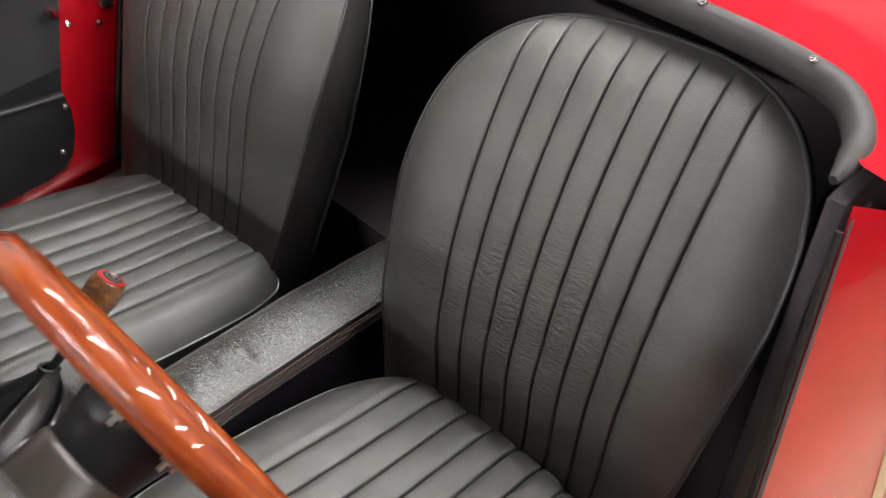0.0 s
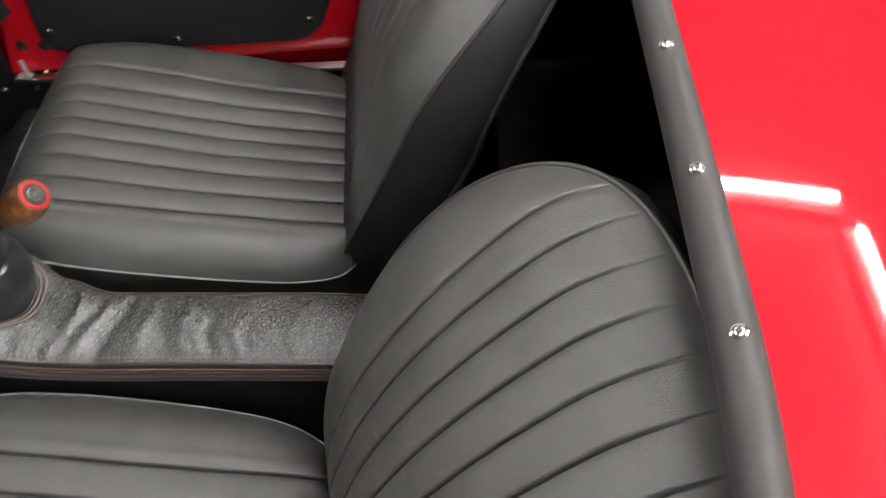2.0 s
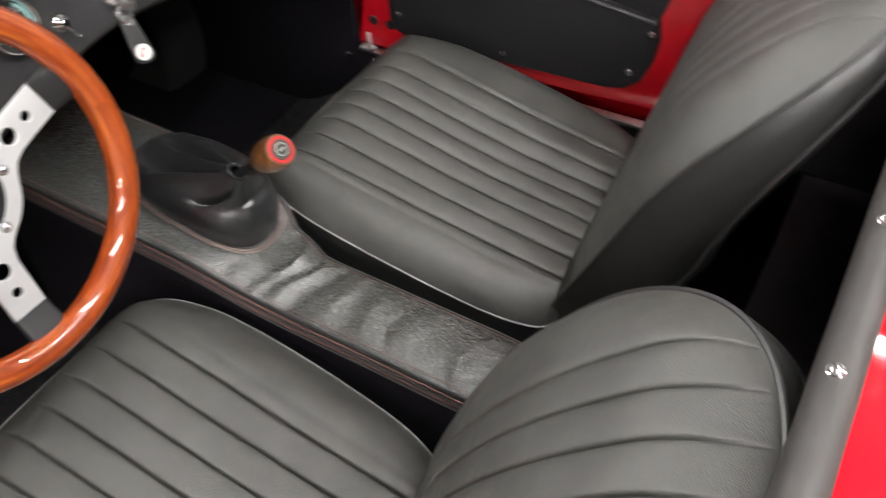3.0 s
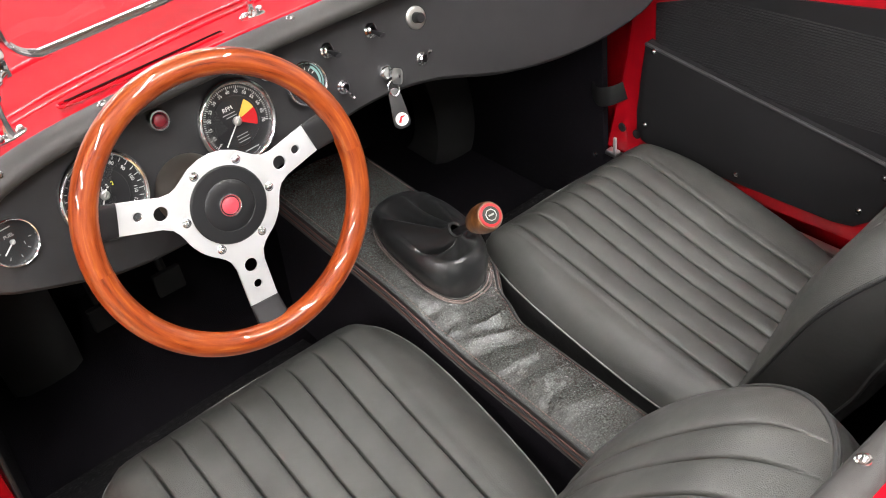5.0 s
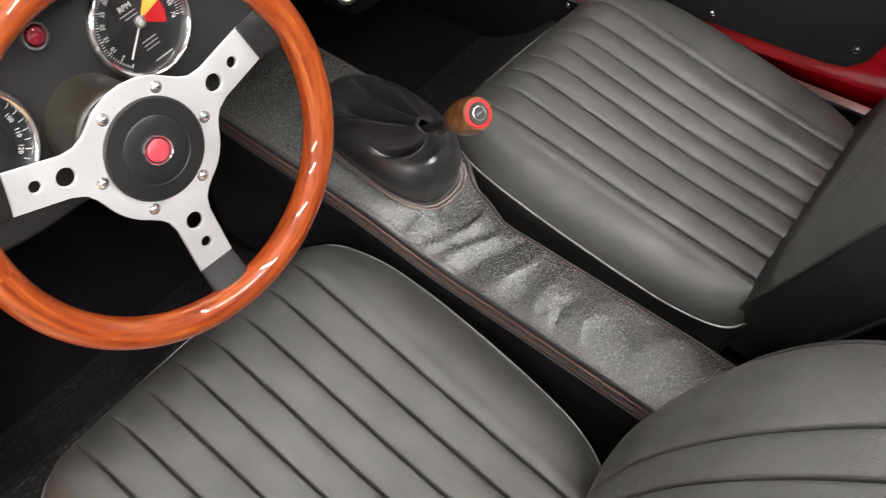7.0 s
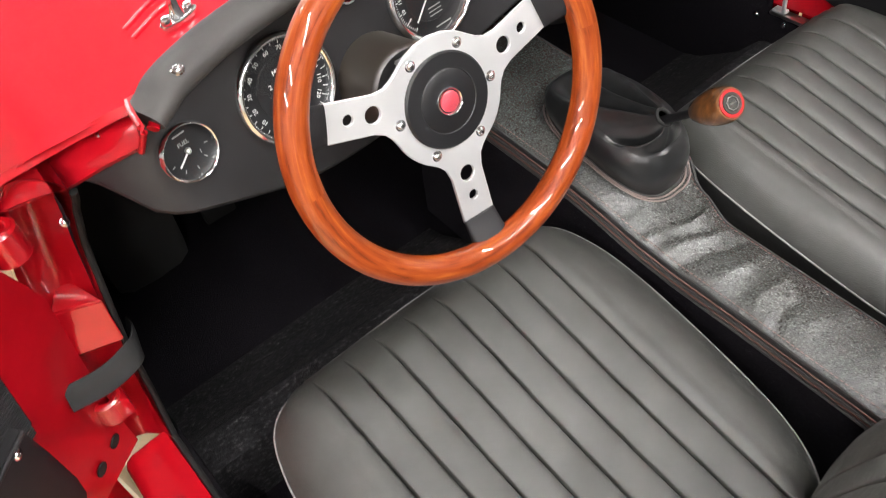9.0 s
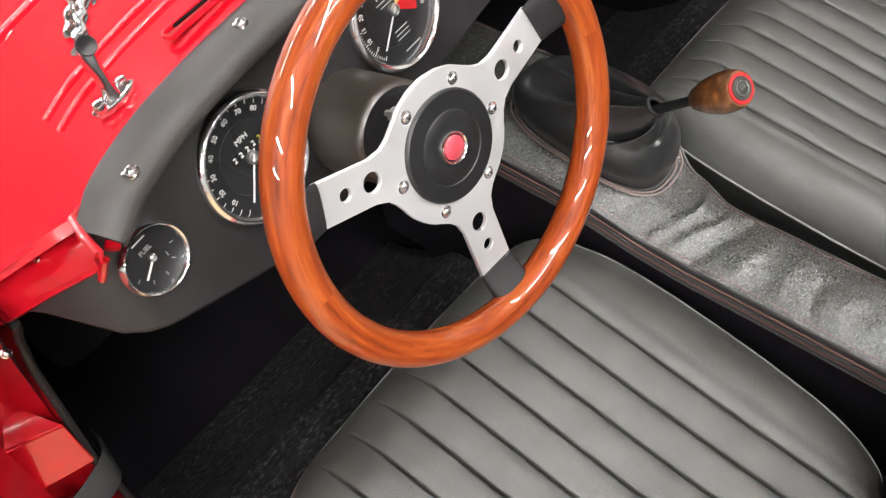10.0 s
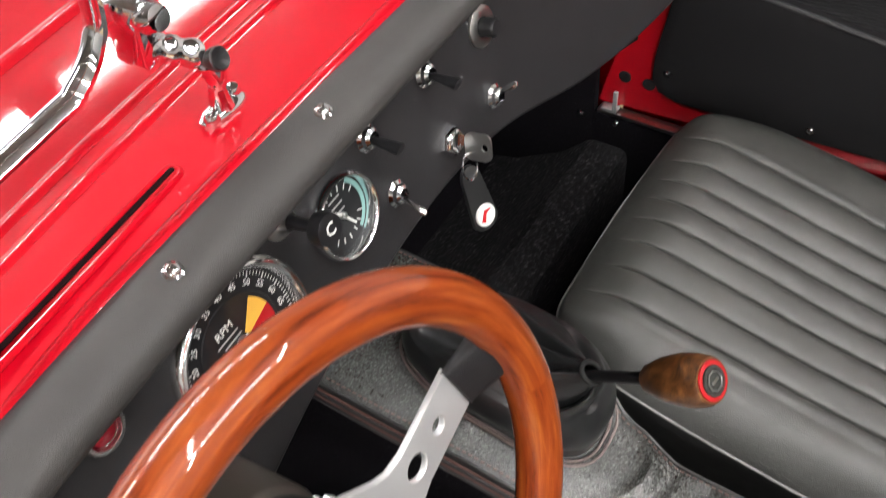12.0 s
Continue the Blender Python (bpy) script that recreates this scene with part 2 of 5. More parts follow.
def lathe(bm, prof, m=None, seg=32):
    """Turns a profile of (radius, height) round z, then lays it by m."""
    m = m or Matrix.Identity(4)
    rings = []
    for r, h in prof:
        if r < 1e-6:
            rings.append([bm.verts.new(m @ Vector((0, 0, h)))])
        else:
            rings.append([bm.verts.new(m @ Vector((r * math.cos(2 * math.pi * k / seg), r * math.sin(2 * math.pi * k / seg), h))) for k in range(seg)])
    for A, B in zip(rings, rings[1:]):
        for k in range(seg):
            q = [A[k % len(A)], A[(k + 1) % len(A)], B[(k + 1) % len(B)], B[k % len(B)]]
            f = []
            for v in q:
                if v not in f:
                    f.append(v)
            if len(f) > 2:
                bm.faces.new(f)
    return bm


def grid(bm, fn, nu, nv, wrap=False):
    vs = [[bm.verts.new(fn(i / nu, j / nv)) for j in range(nv + 1)] for i in range(nu + (0 if wrap else 1))]
    for i in range(nu):
        for j in range(nv):
            a, b = vs[i], vs[(i + 1) % len(vs)]
            bm.faces.new((a[j], b[j], b[j + 1], a[j + 1]))
    return vs


def box(bm, lo, hi, bevel=0.0, m=None):
    x0, y0, z0 = lo
    x1, y1, z1 = hi
    vs = [bm.verts.new((x, y, z)) for x in (x0, x1) for y in (y0, y1) for z in (z0, z1)]
    fs = [bm.faces.new([vs[i] for i in f]) for f in ((0, 1, 3, 2), (4, 6, 7, 5), (0, 4, 5, 1), (2, 3, 7, 6), (0, 2, 6, 4), (1, 5, 7, 3))]
    if bevel:
        es = list({e for f in fs for e in f.edges})
        r = bmesh.ops.bevel(bm, geom=es, offset=bevel, segments=2, affect="EDGES", profile=0.5)
        vs = list({v for f in r["faces"] for v in f.verts} | {v for v in vs if v.is_valid})
    if m:
        for v in vs:
            v.co = m @ v.co
    return bm


def plate(outline, thick, m, holes=(), bevel=0.0):
    """A flat plate (2D outline with round holes) as a bmesh, laid by m."""
    cu = bpy.data.curves.new("plate", "CURVE")
    cu.dimensions, cu.fill_mode, cu.extrude = "2D", "BOTH", thick / 2
    cu.bevel_depth, cu.bevel_resolution = bevel, 1
    loops = [outline] + [[(x + r * math.cos(k * math.pi / 12), y + r * math.sin(k * math.pi / 12)) for k in range(24)] for x, y, r in holes]
    for pts in loops:
        sp = cu.splines.new("POLY")
        sp.points.add(len(pts) - 1)
        for q, (x, y) in zip(sp.points, pts):
            q.co = (x, y, 0, 1)
        sp.use_cyclic_u = True
    ob = bpy.data.objects.new("plate", cu)
    me = bpy.data.meshes.new_from_object(ob)
    bpy.data.objects.remove(ob)
    bm = bmesh.new()
    bm.from_mesh(me)
    bmesh.ops.remove_doubles(bm, verts=bm.verts, dist=1e-6)
    bm.transform(m)
    return bm


def letters(text, size, m, thick=0.0002):
    cu = bpy.data.curves.new("letters", "FONT")
    cu.body, cu.size, cu.align_x, cu.align_y, cu.extrude = text, size, "CENTER", "CENTER", thick
    cu.resolution_u = 2
    ob = bpy.data.objects.new("letters", cu)
    me = bpy.data.meshes.new_from_object(ob)
    bpy.data.objects.remove(ob)
    bm = bmesh.new()
    bm.from_mesh(me)
    bm.transform(m)
    return bm


def curve(keys, n):
    """n + 1 points of a smooth curve through the keys."""
    keys = [Vector(k) for k in keys]
    k = [2 * keys[0] - keys[1]] + keys + [2 * keys[-1] - keys[-2]]
    out = []
    for i in range(n + 1):
        s = i / n * (len(keys) - 1)
        a = min(int(s), len(keys) - 2)
        t = s - a
        p0, p1, p2, p3 = k[a:a + 4]
        out.append(0.5 * ((2 * p1) + (p2 - p0) * t + (2 * p0 - 5 * p1 + 4 * p2 - p3) * t * t + (3 * p1 - p0 - 3 * p2 + p3) * t ** 3))
    return out


def lerp(x, keys):
    """Smooth stepwise value through (x, value) keys."""
    if x <= keys[0][0]:
        return keys[0][1]
    for (a, p), (b, q) in zip(keys, keys[1:]):
        if x <= b:
            t = (x - a) / (b - a)
            return p + (q - p) * t
    return keys[-1][1]


def soft(x, keys):
    if x <= keys[0][0]:
        return keys[0][1]
    for (a, p), (b, q) in zip(keys, keys[1:]):
        if x <= b:
            t = (x - a) / (b - a)
            return p + (q - p) * t * t * (3 - 2 * t)
    return keys[-1][1]


def spline(x, keys):
    """Value of a smooth curve through (x, value) keys."""
    if x <= keys[0][0]:
        return keys[0][1]
    for k in range(len(keys) - 1):
        (a, p), (b, q) = keys[k], keys[k + 1]
        if x <= b:
            t = (x - a) / (b - a)
            s0 = (q - keys[k - 1][1]) / (b - keys[k - 1][0]) if k else (q - p) / (b - a)
            s1 = (keys[k + 2][1] - p) / (keys[k + 2][0] - a) if k + 2 < len(keys) else (q - p) / (b - a)
            h = b - a
            return (2 * t ** 3 - 3 * t * t + 1) * p + (t ** 3 - 2 * t * t + t) * h * s0 + (3 * t * t - 2 * t ** 3) * q + (t ** 3 - t * t) * h * s1
    return keys[-1][1]


def facing(p, n, up=(0, 0, 1)):
    """A pose at p whose z looks along n."""
    z = Vector(n).normalized()
    x = Vector(up).cross(z).normalized()
    y = z.cross(x)
    return Matrix.Translation(p) @ Matrix((x, y, z)).transposed().to_4x4()


def round_rect(w, h, r, n=5):
    out = []
    for cx, cy, a0 in ((w / 2 - r, h / 2 - r, 0), (-w / 2 + r, h / 2 - r, 90), (-w / 2 + r, -h / 2 + r, 180), (w / 2 - r, -h / 2 + r, 270)):
        out += [(cx + r * math.cos(radians(a0 + 90 * k / n)), cy + r * math.sin(radians(a0 + 90 * k / n))) for k in range(n + 1)]
    return out


def screw_head(p, n, r=0.0055, parent=None, name="screw", label=""):
    """A domed cross-head screw on a cup washer."""
    m = facing(p, n)
    bm = bmesh.new()
    lathe(bm, [(r * 1.25, 0), (r * 1.2, 0.0012), (r * 0.9, 0.0018), (r * 0.85, 0.0025), (r * 0.55, 0.0038), (0, 0.0042)], m, 14)
    for a in (0, math.pi / 2):
        box(bm, (-r * 0.5, -r * 0.1, 0.0036), (r * 0.5, r * 0.1, 0.0047), m=m @ Matrix.Rotation(a + 0.6, 4, "Z"))
    return part(name, bm, CHROME, parent, label)

RIM_OUT = 0.019

# ---------------------------------------------------------------- room
def slab(name, lo, hi, material, label):
    bm = bmesh.new()
    box(bm, lo, hi)
    ob = part(name, bm, material, smooth=False)
    return tagged(ob, label, name.split("_")[0], kind="structure")


RX0, RX1, RY0, RY1, RH = -8.6, 4.4, -6.0, 6.0, 3.3
slab("floor", (RX0, RY0, -0.1), (RX1, RY1, 0.0), FLOORM, "pale beige polished epoxy showroom floor")
slab("ceiling", (RX0, RY0, RH), (RX1, RY1, RH + 0.1), CEILM, "grey painted showroom ceiling")
slab("wall_west", (RX0 - 0.15, RY0, 0), (RX0, RY1, RH), WALLM, "grey painted plain showroom wall")
slab("wall_east", (RX1, RY0, 0), (RX1 + 0.15, RY1, RH), WALLM, "grey painted plain showroom wall")
for n, (lo, hi) in enumerate((((RX0, 0), (-3.4, RH)), ((2.6, 0), (RX1, RH)), ((-3.4, 0), (2.6, 1.5)), ((-3.4, 3.15), (2.6, RH)))):
    slab("wall_north_%d" % (n + 1), (lo[0], RY1, lo[1]), (hi[0], RY1 + 0.15, hi[1]), WALLM, "grey painted showroom wall round the window")
slab("backdrop", (-5.0, RY1 + 0.6, 0.5), (4.2, RY1 + 0.62, 4.2), SKYLIGHT, "bright overcast daylight outside the window")
win = thing("window_1", "wide white framed showroom window", "window", kind="structure")
for x in (-3.4, -1.9, -0.4, 1.1, 2.54):
    bm = bmesh.new()
    box(bm, (x, RY1 + 0.02, 1.5), (x + 0.06, RY1 + 0.08, 3.15), 0.005)
    part("mullion", bm, LAMPCASE, win)
for z in (1.5, 2.3, 3.09):
    bm = bmesh.new()
    box(bm, (-3.4, RY1 + 0.02, z), (2.6, RY1 + 0.08, z + 0.06), 0.005)
    part("window_rail", bm, LAMPCASE, win)

slab("wall_south", (RX0, RY0 - 0.15, 0), (RX1, RY0, RH), WALLM, "grey painted plain showroom wall")


def tube_light(x, y, turn):
    th = thing("ceiling_light", "white strip light with one lit tube, fixed to the ceiling", "ceiling light", "strip lights on the ceiling")
    m = pose(x, y, RH, 0, 0, turn)
    bm = bmesh.new()
    box(bm, (-0.7, -0.07, -0.05), (0.7, 0.07, -0.001), 0.008)
    part("case", bm, LAMPCASE, th)
    bm = bmesh.new()
    tube(bm, [(-0.68, 0, -0.078), (0.68, 0, -0.078)], 0.026, 12)
    part("lamp_tube", bm, LAMP, th, "lit white tube")
    th.matrix_basis = m
    return th


_first = tube_light(-1.5, -3.0, 90)
for lx, ly, turn in ((-5.0, -3.0, 90), (-5.0, -1.45, 90), (-3.2, -3.0, 90), (-3.2, -1.45, 90), (-1.5, -1.45, 90), (0.0, -3.0, 90), (-0.1, -1.3, 90),
                     (1.68, -1.62, 90), (0.80, -2.36, 0), (-1.42, 2.6, 0), (0.15, 2.6, 0), (1.75, 2.6, 0)):
    copy_thing(_first, pose(lx, ly, RH, 0, 0, turn))


# ---------------------------------------------------------------- car body
car = thing("sports_car", "small red open two-seat sports car with a black interior", "car")

FRONT_SIDE = [(0.0, 0.0), (0.25, -0.003), (0.42, -0.009), (0.50, -0.017), (0.56, -0.037), (0.60, -0.052), (0.635, -0.064), (0.66, -0.080), (0.683, -0.115), (0.70, -0.165),
              (0.709, -0.235), (0.712, -0.33), (0.712, -0.45), (0.708, -0.60), (0.70, -0.78)]
REAR_SIDE = [(0.0, 0.0), (0.25, -0.003), (0.42, -0.010), (0.50, -0.015), (0.56, -0.019), (0.60, -0.024), (0.635, -0.031), (0.66, -0.046), (0.683, -0.080), (0.70, -0.135),
             (0.709, -0.205), (0.712, -0.30), (0.712, -0.42), (0.708, -0.57), (0.70, -0.75)]


def section(s, SIDE):
    """Half-width and drop of the body's skin at s = 0 (middle) to 1 (underside)."""
    k = abs(s) * (len(SIDE) - 1)
    i = min(int(k), len(SIDE) - 2)
    t = k - i
    p = [SIDE[max(i - 1, 0)], SIDE[i], SIDE[i + 1], SIDE[min(i + 2, len(SIDE) - 1)]]
    f = lambda a, b, c, d: 0.5 * (2 * b + (c - a) * t + (2 * a - 5 * b + 4 * c - d) * t * t + (3 * b - a - 3 * c + d) * t ** 3)
    return math.copysign(f(*[q[0] for q in p]), s), f(*[q[1] for q in p])


def flare(p):
    """The driver's flank swells outward below the door's capping."""
    if p.x < -0.5:
        p.x -= 0.08 * max(0.0, min(1.0, (0.90 - p.z) / 0.55))
    return p


def door_line(z):
    """How far forward the door's front shut line runs at height z."""
    return lerp(z, [(0.35, 0.275), (0.45, 0.262), (0.58, 0.255), (0.70, 0.25), (0.80, 0.21), (0.875, 0.165), (0.90, 0.10), (0.92, 0.051)])


def shut_line(z):
    """The scuttle's edge over the open door's channel."""
    return lerp(z, [(0.35, 0.275), (0.45, 0.262), (0.58, 0.255), (0.70, 0.25), (0.80, 0.232), (0.85, 0.210), (0.878, 0.178), (0.893, 0.155), (0.910, 0.128), (0.917, 0.116), (0.9205, 0.08), (0.93, 0.05)])


def scuttle_edge(x):
    return lerp(abs(x), [(0, 0.157), (0.30, 0.153), (0.42, 0.138), (0.50, 0.115), (0.55, 0.092), (0.585, 0.065), (1, 0.065)])


def scuttle_point(u, v):
    x, drop = section(2 * u - 1, FRONT_SIDE)
    edge = max(scuttle_edge(x) - 0.014, (shut_line if x < 0 else door_line)(0.957 + drop))
    y = edge + v * v * 1.9 + v * 0.12
    z = 0.957 + soft(y, [(0.1, 0.0), (0.75, 0.035), (1.4, 0.0), (2.1, -0.22)])
    return flare(Vector((x, y, z + drop)))


bm = bmesh.new()
grid(bm, scuttle_point, 72, 40)
part("scuttle", bm, RED, car, "glossy red scuttle and bonnet")


def deck_point(u, v):
    x, drop = section(2 * u - 1, REAR_SIDE)
    edge = -0.720 + soft(abs(x), [(0.46, 0.0), (0.56, 0.02), (0.62, 0.116), (0.66, 0.110), (0.705, 0.104)])
    y = edge - v * 1.1
    z = 0.925 + soft(v, [(0, 0), (0.25, -0.012), (1.0, -0.30)])
    return flare(Vector((x * (1 - 0.10 * v * v), y, z + drop)))


bm = bmesh.new()
grid(bm, deck_point, 96, 64)
ARCH = (-1.04, 0.30, 0.305)
gone = [f for f in bm.faces if abs(f.calc_center_median().x) > 0.55 and f.calc_center_median().z < 0.66 and (f.calc_center_median().y - ARCH[0]) ** 2 + (f.calc_center_median().z - ARCH[1]) ** 2 < ARCH[2] ** 2]
bmesh.ops.delete(bm, geom=gone, context="FACES")
part("rear_deck", bm, RED, car, "glossy red rear deck and wings")


def end_cap(fn, outward):
    """Closes the body's end with a slightly bulging panel."""
    bm = bmesh.new()
    edge = [fn(k / 48, 1.0) for k in range(49)]
    foot = Vector((0, edge[0].y, edge[0].z + 0.15))
    grid(bm, lambda u, v: edge[round(u * 48)].lerp(foot, v) + Vector((0, outward * 0.10 * math.sin(math.pi / 2 * v), 0)), 48, 10)
    return bm


part("nose_panel", end_cap(scuttle_point, 1), RED, car, "red nose panel")
part("tail_panel", end_cap(deck_point, -1), RED, car, "red tail panel")

for side in (-1, 1):
    bm = bmesh.new()
    pts = []
    for k in range(41):
        a = radians(-12 + 204 * k / 40)
        y, z = ARCH[0] + 0.312 * math.cos(a), ARCH[1] + 0.312 * math.sin(a)
        v = min(1, max(0, (-0.605 - y) / 1.1))
        pts.append(flare(Vector((side * (0.7125 * (1 - 0.10 * v * v)), y, max(z, 0.235)))))
    tube(bm, pts, 0.016, 8, flat=(0.007, 0.018), up=(1, 0, 0))
    part("arch_lip", bm, RED, car, "rolled wheel arch lip")
    bm = bmesh.new()
    box(bm, (min(side * 0.628, side * 0.66), -1.5, 0.16), (max(side * 0.628, side * 0.66), -0.72, 0.64))
    part("arch_liner", bm, TYRE, car, smooth=False)


def door_section(v):
    """Half-width and height of the door's rounded skin, from its capping (0) to its foot (1)."""
    if v < 0.55:
        a = math.pi / 2 * v / 0.55
        return 0.612 + 0.10 * math.sin(a), 0.68 + 0.217 * math.cos(a) ** 0.9
    t = (v - 0.55) / 0.45
    return 0.712 - 0.012 * t * t, 0.68 - 0.53 * t


def door_skin(side, y0):
    bm = bmesh.new()

    def f(u, v):
        x, z = door_section(v)
        rear = y0 - 0.012 + 0.19 * max(0.0, (0.50 - z)) ** 1.5 + 0.012 * min(1.0, max(0.0, (0.70 - x) / 0.09))
        y1 = max(0.060, door_line(z)) - 0.006
        return Vector((side * x, rear + (y1 - rear) * u, z))

    grid(bm, f, 24, 40)
    if side > 0:
        bmesh.ops.reverse_faces(bm, faces=bm.faces)
    return bm


def rolled(pts, w, h, seg=12):
    bm = bmesh.new()
    tube(bm, pts, w, seg, flat=(w, h), up=(0, 0, 1))
    return bm


# doors: the passenger's is shut, the driver's swung open on its hinges
HINGE, SWING = Vector((-0.70, 0.33, 0.0)), -50.0


def hung(side, bm):
    """Lays what was built for a shut door where that door hangs."""
    if side < 0:
        turn = Matrix.Translation(HINGE) @ Matrix.Rotation(radians(SWING), 4, "Z") @ Matrix.Translation(-HINGE)
        for v in bm.verts:
            v.co = turn @ flare(v.co)
    return bm


def door_front(side, z):
    if side < 0:
        return door_line(z) - 0.006
    return lerp(z, [(0.35, 0.275), (0.45, 0.25), (0.58, 0.22), (0.70, 0.20), (0.9, 0.06)])


def door_rear(z):
    return -0.377 - 0.36 * (z - 0.379)


def inner_x(y, z):
    v = (z - 0.355) / 0.53
    return 0.6125 + 0.053 * (0.15 - y) - 0.012 * v * v


for side in (-1, 1):
    door = part("door", hung(side, door_skin(side, -0.601)), RED, car, "closed red door with black vinyl capping" if side > 0 else "red door standing open, black vinyl capping along its top")
    bm = rolled(curve([(side * 0.609, -0.606, 0.891), (side * 0.607, -0.595, 0.896), (side * 0.606, -0.45, 0.897), (side * 0.606, -0.2, 0.899), (side * 0.602, 0.0, 0.903), (side * 0.585, 0.062, 0.912)], 24), 0.0112, 0.0125)
    part("capping", hung(side, bm), VINYL, door, "padded black vinyl capping")
    for y in (-0.404, -0.26):
        p = Vector((side * 0.604, y, 0.9105))
        if side < 0:
            p = Matrix.Translation(HINGE) @ Matrix.Rotation(radians(SWING), 4, "Z") @ (p - HINGE)
        screw_head(p, (0, 0, 1), 0.0045, door)
    # inner frame of the door
    bm = bmesh.new()

    def inner(u, v):
        z = 0.355 + 0.53 * v
        front, rear = door_front(side, z), door_rear(z)
        y = rear + (front - rear) * u
        return Vector((side * inner_x(y, z), y, z))

    grid(bm, inner, 16, 14)
    if side < 0:
        bmesh.ops.reverse_faces(bm, faces=bm.faces)
    part("inner_panel", hung(side, bm), RED_IN, door, "red painted inner door frame")
    # shut faces along the front, the rear and the foot
    bm = bmesh.new()

    def shut(u, v):
        z = 0.355 + 0.53 * v
        x = 0.66 - 0.035 * max(0.0, (z - 0.72) / 0.165) ** 1.5
        y = door_front(side, z)
        return Vector((side * inner_x(y, z), y, z)).lerp(Vector((side * x, door_line(z) - 0.006, z)), u) + Vector((0, 0.004 * math.sin(math.pi * u), 0))

    def shut_rear(u, v):
        z = 0.355 + 0.53 * v
        y = door_rear(z)
        return Vector((side * inner_x(y, z), y, z)).lerp(Vector((side * 0.69, -0.607, z)), u)

    def foot(u, v):
        z = 0.355
        y = door_rear(z) + (door_front(side, z) - door_rear(z)) * v
        return Vector((side * inner_x(y, z), y, z)).lerp(Vector((side * 0.704, y, z - 0.02)), u)

    grid(bm, shut, 6, 14)
    grid(bm, shut_rear, 6, 14)
    grid(bm, foot, 3, 14)
    part("edge_face", hung(side, bm), RED_IN, door, "red painted door edge")


# quarter panels behind the doors, inside
def rim_path(inset=0.0):
    keys = [(-0.606, -0.585, 0.884), (-0.606, -0.610, 0.889), (-0.599, -0.642, 0.896), (-0.566, -0.680, 0.903), (-0.510, -0.700, 0.906), (-0.40, -0.7105, 0.909), (-0.2, -0.7125, 0.910), (0, -0.7125, 0.910)]
    keys = keys + [(-x, y, z) for x, y, z in keys[-2::-1]]
    return curve(keys, 120)


bm = bmesh.new()
_rp = rim_path()
FINE = [tuple(q * lerp(min(k, 120 - k), [(0, 0.3), (4, 0.55), (12, 0.9), (20, 1.0)]) for q in (0.0155, 0.020)) for k in range(121)]
tube(bm, _rp, 0.02, 14, flat=FINE, up=(0, 0, 1))
rim = part("cockpit_rim", bm, PADDING, car, "black vinyl cockpit edge roll with chrome screws")
for k in range(-4, 5):
    screw_head((0.016 + 0.13 * k if abs(k) < 4 else 0.515 * k / 4, -0.7085 if abs(k) < 4 else -0.692, 0.9285 if abs(k) < 4 else 0.9245), (0, 0.25, 1), 0.0045, rim)

# ---------------------------------------------------------------- tub
tub = thing("cockpit_tub", "dark cockpit tub lined with black carpet", "cockpit", kind="structure")


def post_edge(z):
    """Inner edge of the driver's door opening along its front post."""
    return Vector((lerp(z, [(0.30, -0.702), (0.36, -0.698), (0.45, -0.690), (0.56, -0.684), (0.70, -0.664), (0.80, -0.648), (0.84, -0.647), (0.875, -0.652)]),
                   lerp(z, [(0.30, 0.262), (0.36, 0.260), (0.45, 0.258), (0.56, 0.243), (0.62, 0.244), (0.72, 0.243), (0.78, 0.218), (0.832, 0.176), (0.875, 0.124)]), z))


def panel(name, lo, hi, material, label="", bevel=0.004):
    bm = bmesh.new()
    box(bm, lo, hi, bevel)
    return part(name, bm, material, tub, label)


panel("floor_carpet", (-0.70, -0.66, 0.12), (0.63, 1.0, 0.16), CARPET)
for x0, x1 in ((-0.686, -0.118), (0.10, 0.594)):
    bm = bmesh.new()

    def cross(u, v):
        keys = [(0.212, 0.16), (0.212, 0.26), (0.216, 0.272), (0.226, 0.277), (0.272, 0.277), (0.285, 0.270), (0.33, 0.225), (0.42, 0.172), (0.47, 0.158)]
        y, z = keys[round(v * 8)]
        return Vector((x0 + (x1 - x0) * u, y, z))

    grid(bm, cross, 20, 8)
    part("crossmember", bm, PILE, tub, "carpeted cross beam in front of the seat")
panel("rear_shelf", (-0.60, -1.15, 0.12), (0.60, -0.60, 0.34), LINER)
panel("rear_bulkhead", (-0.60, -1.19, 0.12), (0.60, -1.15, 0.80), LINER)
panel("front_bulkhead", (-0.63, 0.98, 0.12), (0.63, 1.02, 0.92), CARPET)
